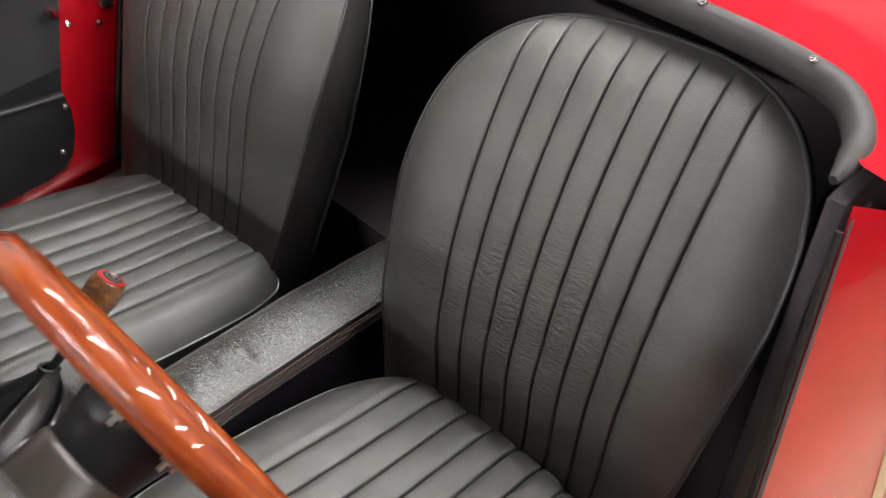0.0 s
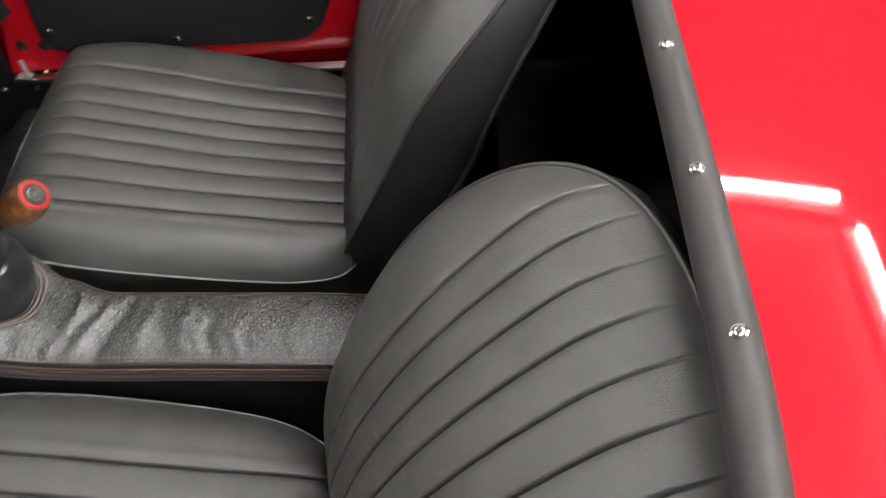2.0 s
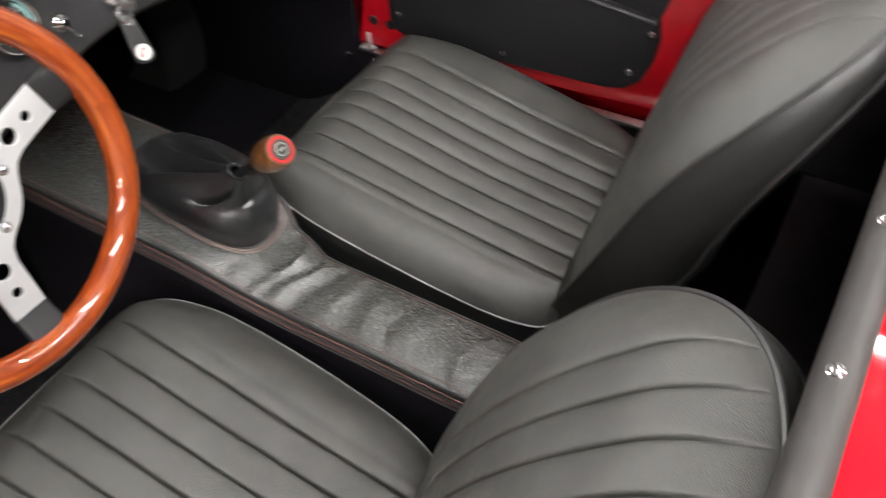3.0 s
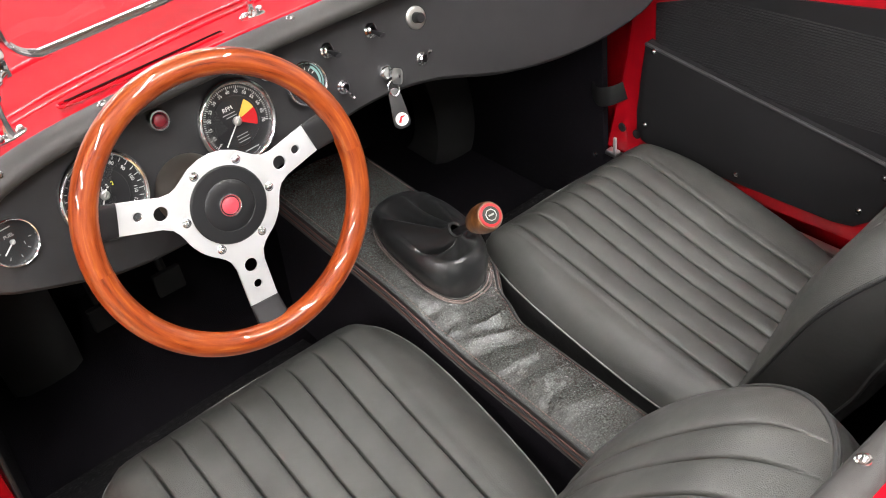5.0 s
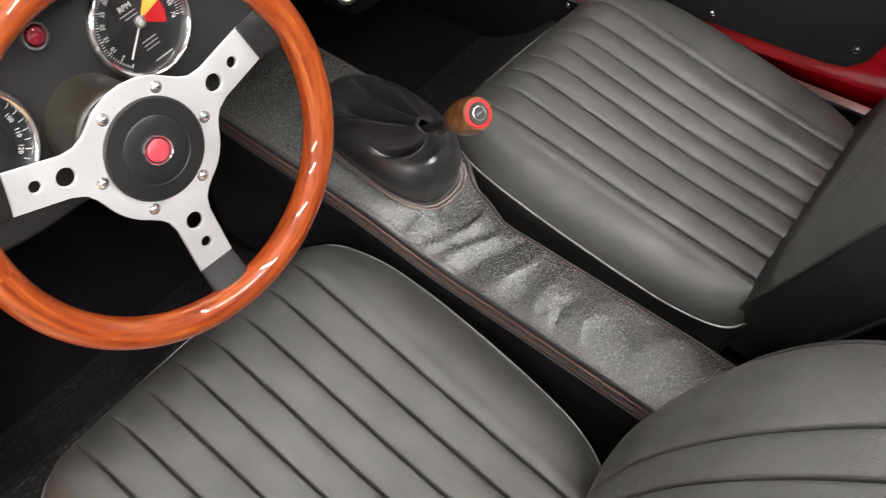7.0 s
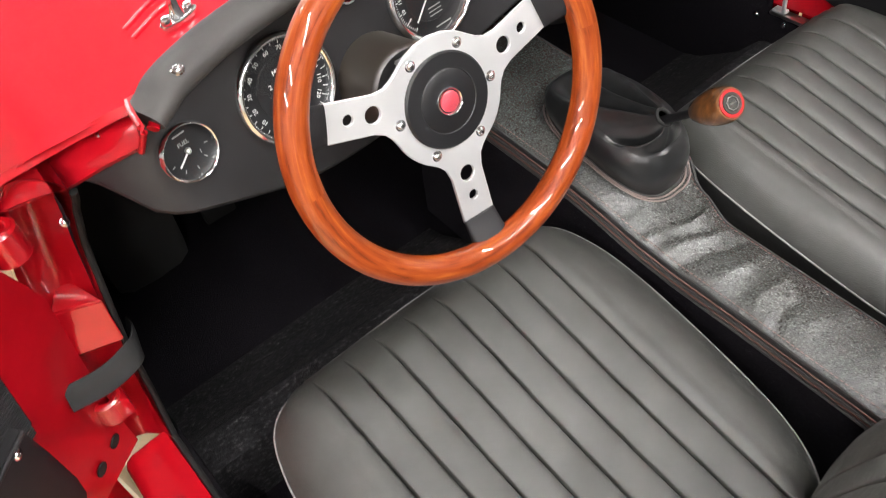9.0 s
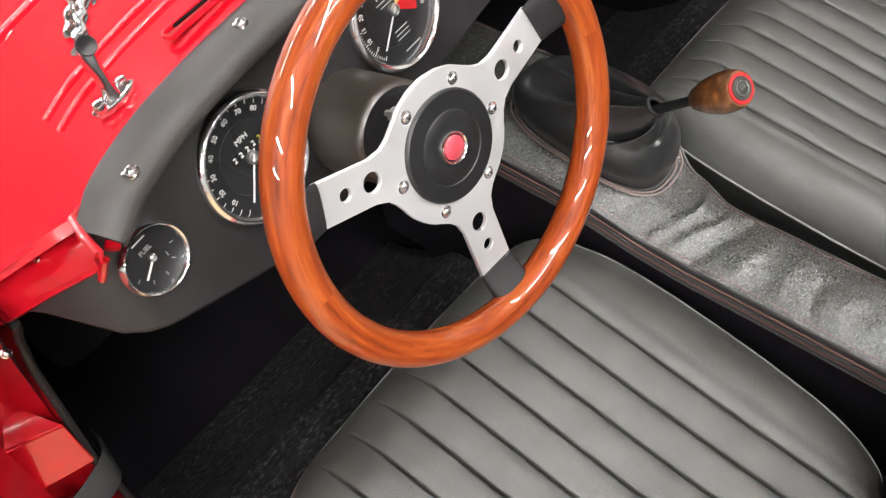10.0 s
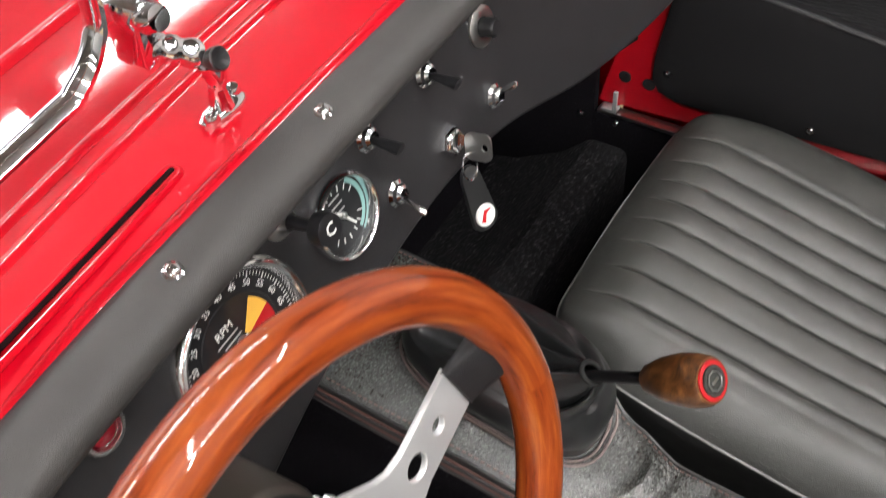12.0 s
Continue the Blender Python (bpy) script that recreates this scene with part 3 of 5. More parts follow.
for side in (-1, 1):
    a, b = sorted((side * 0.594, side * 0.612))
    panel("sill_carpet", (a if side > 0 else -0.700, -0.62, 0.12), (b if side > 0 else -0.686, 0.28, 0.338), CARPET)
    if side > 0:
        panel("kick_panel", (a, 0.275, 0.12), (b, 1.0, 0.83), CARPET)
    else:
        bm = bmesh.new()
        for off in (0.0, -0.012):
            grid(bm, lambda u, v: Vector((post_edge(0.30 + 0.56 * v).x + off + 0.03 * u, post_edge(0.30 + 0.56 * v).y + 0.006 + (0.98 - post_edge(0.30 + 0.56 * v).y) * u, 0.12 + 0.74 * v)), 8, 14)
        part("kick_panel", bm, CARPET, tub)
    panel("quarter_lining", (a + side * 0.012, -1.15, 0.12), (b + side * 0.010, -0.59 if side < 0 else -0.52, 0.86), LINER)
    bm = bmesh.new()

    def lining(u, v):
        z = 0.34 + 0.53 * v
        front_y = -0.382 - 0.36 * (z - 0.379)
        return flare(Vector((side * 0.636, -0.60 + (front_y + 0.60) * u, z)))

    grid(bm, lining, 4, 12)
    if side < 0:
        bmesh.ops.reverse_faces(bm, faces=bm.faces)
    part("quarter_trim", bm, LINER, tub, "black vinyl quarter trim")
    bm = bmesh.new()
    tube(bm, [flare(Vector((side * 0.630, -0.380 - 0.36 * (z - 0.379), z))) for z in (0.355, 0.45, 0.55, 0.65, 0.75, 0.86)], 0.004, 8)
    part("door_seal", bm, RUBBER, tub, "black rubber door seal")
bm = bmesh.new()
box(bm, (0.592, -0.40, 0.339), (0.612, 0.27, 0.347), 0.002)
part("sill_strip", bm, STEEL, tub, "dull silver sill strip")
for y in (0.236, 0.297):
    screw_head((0.593, y, 0.327), (-1, 0, 0), 0.0055, tub, "snap_stud")

# driver's door opening: front post, sill and rear post in body colour
bm = bmesh.new()


def post_face(u, v):
    z = 0.335 + 0.505 * v
    a = post_edge(z)
    b = flare(Vector((-0.706 + 0.02 * max(0.0, (z - 0.72) / 0.155), shut_line(z) + 0.012, z)))
    return a.lerp(b, u) + Vector((0, 0.030 * math.sin(math.pi * min(1, u * 1.15)) ** 0.7 if u < 0.87 else 0.0, 0)) * min(1.0, 0.2 + (0.875 - z) / 0.1)


grid(bm, post_face, 14, 40)
post = part("front_post", bm, RED_IN, tub, "red painted door post")
bm = bmesh.new()
LIP = [(-0.720, 0.222, 0.838), (-0.690, 0.205, 0.858), (-0.655, 0.176, 0.878), (-0.626, 0.154, 0.893), (-0.588, 0.126, 0.911), (-0.566, 0.112, 0.918)]
LEDGE = [(-0.735, 0.250, 0.800), (-0.700, 0.226, 0.812), (-0.672, 0.205, 0.822), (-0.648, 0.178, 0.833), (-0.616, 0.130, 0.868), (-0.584, 0.081, 0.901)]


def along(keys, u):
    k = u * (len(keys) - 1)
    i = min(int(k), len(keys) - 2)
    return Vector(keys[i]).lerp(Vector(keys[i + 1]), k - i)


def channel(u, v):
    """The folded red channel under the scuttle's edge: a rolled lip, a hollow and a ledge."""
    lip, ledge = along(LIP, u), along(LEDGE, u)
    hollow = 1.0 - 0.55 * max(0.0, (u - 0.85) / 0.15)
    keys = [lip + Vector((0, 0.004, 0.002)), lip + Vector((0, -0.003, -0.004)), lip + Vector((0, 0.012, -0.008)), lip + Vector((-0.002, 0.038 * hollow, -0.012)),
            lip.lerp(ledge, 0.45) + Vector((-0.002, 0.040 * hollow, -0.006)), lip.lerp(ledge, 0.66) + Vector((0, 0.020 * hollow, 0.002)), ledge + Vector((0, 0.004, 0.003)), ledge, ledge + Vector((0.002, 0.003, -0.005)), ledge + Vector((0, 0.02, -0.006))]
    k = v * (len(keys) - 1)
    i = min(int(k), len(keys) - 2)
    return keys[i].lerp(keys[i + 1], k - i)


grid(bm, channel, 30, 18)
part("shut_channel", bm, RED_IN, tub, "red channel under the scuttle's edge")
# its end, turned up beside the padded roll
bm = bmesh.new()
TURNED = [(-0.564, 0.121, 0.919), (-0.575, 0.105, 0.929), (-0.580, 0.082, 0.933), (-0.583, 0.056, 0.929)]
INWARD = [(-0.572, 0.132, 0.893), (-0.578, 0.120, 0.892), (-0.585, 0.100, 0.893), (-0.589, 0.072, 0.903)]
grid(bm, lambda u, v: along(TURNED, u).lerp(along(INWARD, u), v) + Vector((0.004 * math.sin(math.pi * v), 0, 0)), 12, 6)
tube(bm, [along(TURNED, k / 12) for k in range(13)] + [along(INWARD, 1.0)], 0.0032, 8)
part("channel_end", bm, RED_IN, tub, "red flange closing the channel")
screw_head((-0.604, 0.146, 0.888), (-0.1, -1, 0.3), 0.002, tub, "bolt_head")
bm = bmesh.new()
tube(bm, [post_edge(0.345 + 0.48 * k / 40) + Vector((0.003, -0.001, 0)) for k in range(41)], 0.0042, 8)
part("door_seal", bm, RUBBER, tub, "black rubber door seal")
# gusset on the post
bm = bmesh.new()
q = [bm.verts.new(p) for p in ((-0.676, 0.236, 0.640), (-0.730, 0.262, 0.640), (-0.680, 0.226, 0.580), (-0.735, 0.246, 0.580), (-0.700, 0.300, 0.655), (-0.690, 0.290, 0.575), (-0.735, 0.30, 0.575))]
for f in ((0, 1, 3, 2), (0, 4, 1), (2, 3, 6, 5), (1, 4, 6, 3), (0, 2, 5, 4)):
    bm.faces.new([q[k] for k in f])
bmesh.ops.recalc_face_normals(bm, faces=bm.faces)
bmesh.ops.bevel(bm, geom=list(bm.edges), offset=0.002, segments=2, affect="EDGES")
part("gusset", bm, RED_IN, tub, "folded red gusset on the post")
# hinges
for z, h in ((0.782, 0.042), (0.475, 0.04)):
    bm = bmesh.new()
    lathe(bm, [(0.0, 0.012), (0.010, 0.012), (0.010, h - 0.002), (0.012, h), (0.017, h), (0.020, h - 0.003), (0.020, 0.004), (0.014, 0.0), (0.0, 0.0)], pose(-0.722 if z > 0.6 else -0.738, 0.222 if z > 0.6 else 0.250, z - h / 2), 24)
    box(bm, (-0.735, 0.23, z - h / 2 + 0.004), (-0.715, 0.29, z + h / 2 - 0.004), 0.003)
    part("hinge", bm, RED_IN, tub, "red painted door hinge")
screw_head((-0.664, 0.226, 0.766), (0.1, -1, 0.5), 0.0042, tub, "bolt_head")
# sill
bm = bmesh.new()


def sill(u, v):
    y = 0.275 - 0.86 * v
    prof = [(-0.700, 0.20), (-0.700, 0.335), (-0.703, 0.341), (-0.712, 0.343), (-0.756, 0.339), (-0.768, 0.333), (-0.774, 0.318), (-0.776, 0.24), (-0.772, 0.17), (-0.74, 0.15)]
    x, z = prof[round(u * 9)]
    return Vector((x + 0.0025 * noise.noise(Vector((3.0, y * 9, u * 4))), y, z + 0.002 * noise.noise(Vector((u * 3, y * 7, 1.3)))))


grid(bm, sill, 9, 30)
bmesh.ops.recalc_face_normals(bm, faces=bm.faces)
part("sill", bm, RED_IN, tub, "red painted door sill")
bm = bmesh.new()
tube(bm, [(-0.697, 0.262 - 0.66 * k / 30, 0.343) for k in range(31)], 0.0042, 8)
part("sill_seal", bm, RUBBER, tub, "black rubber seal along the sill")
# rear post
bm = bmesh.new()


def rear_post(u, v):
    z = 0.335 + 0.545 * v
    a = Vector((-0.632, door_rear(z) - 0.012, z))
    return flare(a.lerp(Vector((-0.702, -0.612, z)), u))


grid(bm, rear_post, 8, 20)
part("rear_post", bm, RED_IN, tub, "red painted rear door post")


# tunnel
TUN = [(-0.62, 0.425, -0.088, 0.012), (-0.5, 0.440, -0.089, 0.014), (-0.35, 0.455, -0.091, 0.015), (-0.2, 0.464, -0.091, 0.014), (-0.09, 0.470, -0.092, 0.014),
       (-0.03, 0.482, -0.095, 0.030), (0.03, 0.505, -0.101, 0.060), (0.08, 0.520, -0.105, 0.075), (0.18, 0.535, -0.11, 0.075), (0.45, 0.55, -0.11, 0.075)]


def tun(y, c):
    return soft(y, [(k[0], k[c]) for k in TUN]) if c == 3 else lerp(y, [(k[0], k[c]) for k in TUN])


def wrinkle(x, y):
    w = 0.0028 * noise.noise(Vector((x * 14, y * 20, 3.1))) + 0.0011 * noise.noise(Vector((x * 45, y * 55, 7.7)))
    s = y + 0.22 * (x + 0.04) + 0.030 * noise.noise(Vector((x * 17, y * 8, 9.2)))
    for c, a, wd in ((-0.052, 0.0042, 0.010), (-0.084, 0.0042, 0.009), (-0.112, -0.003, 0.012), (-0.150, 0.0022, 0.011), (-0.195, 0.0036, 0.011), (-0.228, -0.003, 0.012), (-0.262, 0.0036, 0.010), (-0.305, -0.002, 0.013), (-0.345, 0.0026, 0.012), (-0.40, 0.002, 0.014), (0.0, -0.0026, 0.012)):
        w += 1.6 * a * lerp(y, [(-0.45, 0.3), (-0.25, 0.42), (-0.14, 0.85), (0.0, 1.15)]) * math.exp(-((s - c) / (wd * 0.8)) ** 2) * (0.8 + 1.1 * noise.noise(Vector((x * 22, c * 60, 4.4))))
    return w


bm = bmesh.new()


def tunnel_top(u, v):
    y = -0.62 + 1.05 * v
    x = tun(y, 2) + (tun(y, 3) - tun(y, 2)) * u
    e = min(u, 1 - u)
    z = tun(y, 1) + 0.012 * (1 - (2 * u - 1) ** 2) - 0.006 + wrinkle(x, y) * min(1, e * 7)
    return Vector((x, y, z))


grid(bm, tunnel_top, 32, 240)
bmesh.ops.reverse_faces(bm, faces=bm.faces)
cover = part("tunnel_cover", bm, CREASED, None)
tagged(cover, "creased black leather tunnel cover with red-brown stitched edges", "tunnel cover")
bm = bmesh.new()
for side in (2, 3):
    sg = -1 if side == 2 else 1
    pts = [Vector((tun(y, side), y, tun(y, 1) - 0.006)) for y in [-0.62 + 1.05 * k / 60 for k in range(61)]]
    grid(bm, lambda u, v: pts[int(round(v * 60))] + Vector((sg * (0.012 * u if u < 0.1 else 0.002 + 0.02 * u), 0, -0.30 * u)), 6, 60)
part("tunnel_side", bm, CARPET, tub)
for side in (2, 3):
    sg = -1 if side == 2 else 1
    bm = bmesh.new()
    grid(bm, lambda u, v: Vector((tun(-0.62 + 1.05 * v, side) + sg * (0.0015 + 0.0045 * u), -0.62 + 1.05 * v, tun(-0.62 + 1.05 * v, 1) - 0.005 - 0.024 * u)), 2, 80)
    part("edge_band", bm, BOOT, cover, "black leather band along the edge")
    for off, drop, mt in ((0.0, 0.0, PIPING), (0.0035, 0.007, THREAD_RED), (0.005, 0.012, PIPING), (0.0058, 0.018, THREAD_RED), (0.0066, 0.024, PIPING)):
        bm = bmesh.new()
        pts = [Vector((tun(y, side) + sg * off, y, tun(y, 1) - 0.005 - drop)) for y in [-0.62 + 1.05 * k / 80 for k in range(81)]]
        tube(bm, pts, 0.0022 if mt is PIPING else 0.0012, 6)
        part("seam", bm, mt, cover, "red-brown stitched seam" if mt is THREAD_RED else "")
    bm = bmesh.new()
    y = -0.6
    while y < 0.42:
        a = Vector((tun(y, side) - sg * 0.006, y, tun(y, 1) + 0.0005))
        b = Vector((tun(y + 0.004, side) - sg * 0.006, y + 0.004, tun(y, 1) + 0.0005))
        tube(bm, [a, b], 0.0008, 4)
        y += 0.0065
    part("stitching", bm, THREAD_RED, cover, "red-brown stitching")


# ---------------------------------------------------------------- seats
GROOVES = [(-0.5 + k) for k in range(-3, 5)]


def groove(x, pitch=0.0415, width=0.0013, depth=0.0075, spread=0.007, marks=None):
    d = min(abs(x - g * pitch) for g in marks or GROOVES)
    return -depth * math.exp(-(d / width) ** 2) - 0.0018 * math.exp(-(d / spread) ** 2)


BACK_TOP = 0.60


def back_outline(k):
    """Half-outline of the seat back, from the bottom middle to the top middle: (half-width, height)."""
    if k < 0.15:
        return 0.165 * k / 0.15, -0.10
    if k < 0.22:
        a = math.pi / 2 * (k - 0.15) / 0.07
        return 0.165 + 0.033 * math.sin(a), -0.067 - 0.033 * math.cos(a)
    if k < 0.5:
        t = (k - 0.22) / 0.28
        return 0.198 + 0.0512 * t ** 0.85, -0.067 + 0.407 * t
    a = math.pi / 2 * (k - 0.5) / 0.5
    return 0.2492 * max(0.0, math.cos(a)) ** (2 / 2.8), 0.34 + (BACK_TOP - 0.34) * math.sin(a) ** (2 / 2.8)


def roll_over(h, top, tuck):
    """How far the upper part of the back bends rearward at height h, and its foot behind the cushion."""
    foot = max(0.0, min(1.0, (0.20 - h) / 0.20))
    return top * max(0.0, min(1.0, (h - 0.292) / (BACK_TOP - 0.292))) ** 2 + tuck * foot * foot * (3 - 2 * foot)


def outline_ring(n, fn):
    ring = []
    for i in range(n):
        k = i / n * 2
        w, h = fn(k if k <= 1 else 2 - k)
        ring.append((w if k <= 1 else -w, h))
    return ring


BACK_PTS = [back_outline(k / 120) for k in range(121)]


def half_width(h):
    best = 0
    pts = BACK_PTS
    for (a, b), (c, d) in zip(pts, pts[1:]):
        if min(b, d) <= h <= max(b, d) and abs(d - b) > 1e-9:
            best = max(best, a + (c - a) * (h - b) / (d - b))
    return best


def pleat_pitch(h):
    return 0.0352 + 0.0105 * max(0.0, h)


def pleat_drift(h):
    return -0.005 * max(0.0, min(1.0, (0.56 - h) / 0.4))


def back_grid(zfun):
    """The face of the seat back as a grid across and up, so that the pleats run straight."""
    bm = bmesh.new()
    nv = 72
    cols = columns(0.0415, 0.33)

    def f(u, v):
        h = -0.098 + (BACK_TOP + 0.0975) * (1 - (1 - v) ** 1.5)
        w = half_width(min(h, BACK_TOP - 0.0006))
        x = max(-w, min(w, cols[round(u * (len(cols) - 1))] * pleat_pitch(h) / 0.0415 + pleat_drift(h)))
        return zfun(x, h, w)

    grid(bm, f, len(cols) - 1, nv)
    bmesh.ops.remove_doubles(bm, verts=bm.verts, dist=2e-5)
    return bm


def columns(pitch, half, marks=None):
    """Places across a seat, close together at each pleat seam."""
    c = set()
    for g in marks or GROOVES:
        for d in (0, 0.0007, 0.0014, 0.0022, 0.0036, 0.0065, 0.0105, 0.0155):
            c |= {round(g * pitch + d, 5), round(g * pitch - d, 5)}
    edge = 4 * pitch - 0.002
    for k in range(17):
        x = edge + (half + 0.004 - edge) * k / 16
        c |= {round(x, 5), round(-x, 5)}
    return sorted(c)


def back_height(x, h, w, roll, tuck, deep):
    e = min(w - abs(x), h + 0.16, BACK_TOP - h)
    edge = max(0.0, min(1.0, e / 0.075))
    dome = 0.032 * (1 - (1 - edge) ** 2.2) * lerp(h, [(-0.1, 0.1), (0.08, 0.35), (0.27, 1.0)])
    top = max(0.0, min(1.0, (BACK_TOP - h) / 0.05))
    side = max(0.0, min(1.0, (w - abs(x)) / 0.02))
    gl = groove(x - pleat_drift(h), pleat_pitch(h)) * deep * min(1.0, top) * side if h > 0.02 else 0
    crease_n = 0.0016 * noise.noise(Vector((x * 60, h * 14, 1.7))) * max(0, 1 - abs(h - 0.22) / 0.2)
    return Vector((x, h, dome + gl + crease_n - roll_over(h, roll, tuck)))


def cushion_outline(k):
    """Half-outline of the cushion from the rear middle to the front middle: (half-width, depth)."""
    keys = [(0.0, -0.275), (0.12, -0.275), (0.172, -0.268), (0.212, -0.245), (0.238, -0.19), (0.250, -0.11), (0.256, 0.0), (0.256, 0.08), (0.249, 0.145), (0.226, 0.203), (0.178, 0.228), (0.08, 0.234), (0.0, 0.236)]
    s = k * (len(keys) - 1)
    i = min(int(s), len(keys) - 2)
    t = s - i
    p = [keys[max(i - 1, 0)], keys[i], keys[i + 1], keys[min(i + 2, len(keys) - 1)]]
    f = lambda a, b, c, d: 0.5 * (2 * b + (c - a) * t + (2 * a - 5 * b + 4 * c - d) * t * t + (3 * b - a - 3 * c + d) * t ** 3)
    return f(*[q[0] for q in p]), f(*[q[1] for q in p])


CUSH_PTS = [cushion_outline(k / 120) for k in range(121)]


def cushion_half(y):
    pts = CUSH_PTS
    best = 0
    for (a, b), (c, d) in zip(pts, pts[1:]):
        if min(b, d) <= y <= max(b, d) and abs(d - b) > 1e-9:
            best = max(best, a + (c - a) * (y - b) / (d - b))
    return best


def cushion_height(x, y, w, pitch, puff, marks):
    e = min(w - abs(x), 0.236 - y, y + 0.32)
    edge = max(0.0, min(1.0, e / 0.085))
    dome = 0.048 * (1 - (1 - edge) ** 2.3) - 0.010 * math.exp(-((x / 0.14) ** 2 + ((y + 0.06) / 0.14) ** 2))
    front = max(0.0, min(1.0, (0.215 - y) / 0.06))
    side = max(0.0, min(1.0, (w - abs(x)) / 0.02))
    sag = 0.0012 * noise.noise(Vector((x * 16, y * 9, 2.2 + pitch * 400))) + 0.0007 * noise.noise(Vector((x * 45, y * 30, 5.1)))
    near = min(abs(x - g * pitch) for g in marks or GROOVES)
    roll = puff * (1 - (1 - min(1.0, near / (0.46 * pitch))) ** 2) if abs(x) < 3.9 * pitch else 0.0
    return Vector((x, y, dome + sag * min(1.0, e / 0.03) + (roll + groove(x, pitch, marks=marks)) * front * side))


def seat(x_cushion, x_back, label, yaw=0.0, yaw_back=0.0, back_y=-0.388, lean=33.5, inner=1.0, pleat=0.044, roll=0.084, tuck=0.045, puff=0.0012, deep=1.0, marks=None):
    th = thing("car_seat", label, "car seat", "two seats in the cockpit")
    # cushion frame: tilted, front edge higher
    mc = Matrix.Translation((x_cushion, CUSH_Y, CUSH_Z)) @ Matrix.Rotation(radians(-yaw), 4, "Z") @ Matrix.Rotation(radians(CUSH_TILT), 4, "X")
    bm = bmesh.new()

    cols = columns(0.0415, 0.30, marks)

    def f(u, v):
        y = -0.2745 + 0.510 * (1 - (1 - v) ** 1.3)
        w = cushion_half(min(y, 0.2355))
        pitch = pleat + 0.007 * y
        x = cols[round(u * (len(cols) - 1))] * pitch / 0.0415
        return cushion_height(max(-w, min(w, x)), y, w, pitch, puff, marks)

    def slim(x):
        return x if x > -0.15 else -0.15 + (x + 0.15) * inner

    grid(bm, f, len(cols) - 1, 60)
    bmesh.ops.remove_doubles(bm, verts=bm.verts, dist=2e-5)
    for v in bm.verts:
        v.co.x = slim(v.co.x)
    bm.transform(mc)
    cushion = part("cushion", bm, LEATHER, th, "pleated black leather cushion", sharp=80)
    ring = [(slim(x), y) for x, y in outline_ring(160, cushion_outline)]
    bm = bmesh.new()
    tube(bm, [mc @ Vector((x, y, -0.001)) for x, y in ring], 0.0018, 8, closed=True)
    part("piping", bm, GREY_PIPE, cushion, "thin piping, grey in place of its highlight")
    bm = bmesh.new()
    n = len(ring)
    hs = [(-0.002, 1.0), (-0.03, 1.0), (-0.075, 0.985), (-0.12, 0.97)]
    rr = [[bm.verts.new(mc @ Vector((x * s, y * s, h))) for x, y in ring] for h, s in hs]
    for A, B in zip(rr, rr[1:]):
        for k in range(n):
            bm.faces.new((B[k], B[(k + 1) % n], A[(k + 1) % n], A[k]))
    part("cushion_side", bm, SEAT_SIDE, cushion)
    for sx in (-0.16, 0.16):
        bm = bmesh.new()
        box(bm, (x_cushion + sx - 0.015, CUSH_Y - 0.25, 0.158), (x_cushion + sx + 0.015, CUSH_Y + 0.24, 0.175))
        for sy in (-0.2, 0.16):
            box(bm, (x_cushion + sx - 0.012, CUSH_Y + sy, 0.17), (x_cushion + sx + 0.012, CUSH_Y + sy + 0.05, CUSH_Z - 0.09))
        part("runner", bm, STEEL, th, "steel seat runner")
    # back
    mb = Matrix.Translation((x_back, back_y, BACK_Z)) @ Matrix.Rotation(radians(-yaw_back), 4, "Z") @ Matrix.Rotation(radians(90 + lean), 4, "X") @ Matrix.Diagonal((1, 1, -1, 1))
    bm = back_grid(lambda x, h, w: back_height(x, h, w, roll, tuck, deep))
    bm.transform(mb)
    back = part("backrest", bm, LEATHER, th, "pleated black leather backrest", sharp=80)
    ring = outline_ring(200, back_outline)
    bm = bmesh.new()
    tube(bm, [mb @ Vector((x, y, -roll_over(y, roll, tuck))) for x, y in ring], 0.0030, 8, closed=True)
    part("piping", bm, PIPING, back, "black welt piping")
    bm = bmesh.new()
    hs = [(-0.001, 1.0), (-0.03, 1.005), (-0.07, 1.0), (-0.095, 0.97), (-0.105, 0.93), (-0.11, 0.6), (-0.11, 0.05)]
    n = len(ring)
    rr = [[bm.verts.new(mb @ Vector((x * s, 0.28 + (y - 0.28) * s, h * (0.5 + 0.5 * min(1, (0.61 - y) / 0.35)) - roll_over(y, roll, tuck) * (1 - 0.3 * min(1, -h / 0.1)) + 0.003 * noise.noise(Vector((x * 30, y * 12, h * 30 + x_back)))))) for x, y in ring] for h, s in hs]
    for A, B in zip(rr, rr[1:]):
        for k in range(n):
            bm.faces.new((B[k], B[(k + 1) % n], A[(k + 1) % n], A[k]))
    part("back_shell", bm, SEAT_SIDE, back, "black leather sides and rear", sharp=80)
    bm = bmesh.new()
    tube(bm, [mb @ Vector((x * 0.985, 0.28 + (y - 0.28) * 0.985, -0.093 * (0.5 + 0.5 * min(1, (0.61 - y) / 0.35)) - 0.7 * roll_over(y, roll, tuck))) for x, y in ring], 0.003, 6, closed=True)
    part("rear_piping", bm, PIPING, back)
    return th


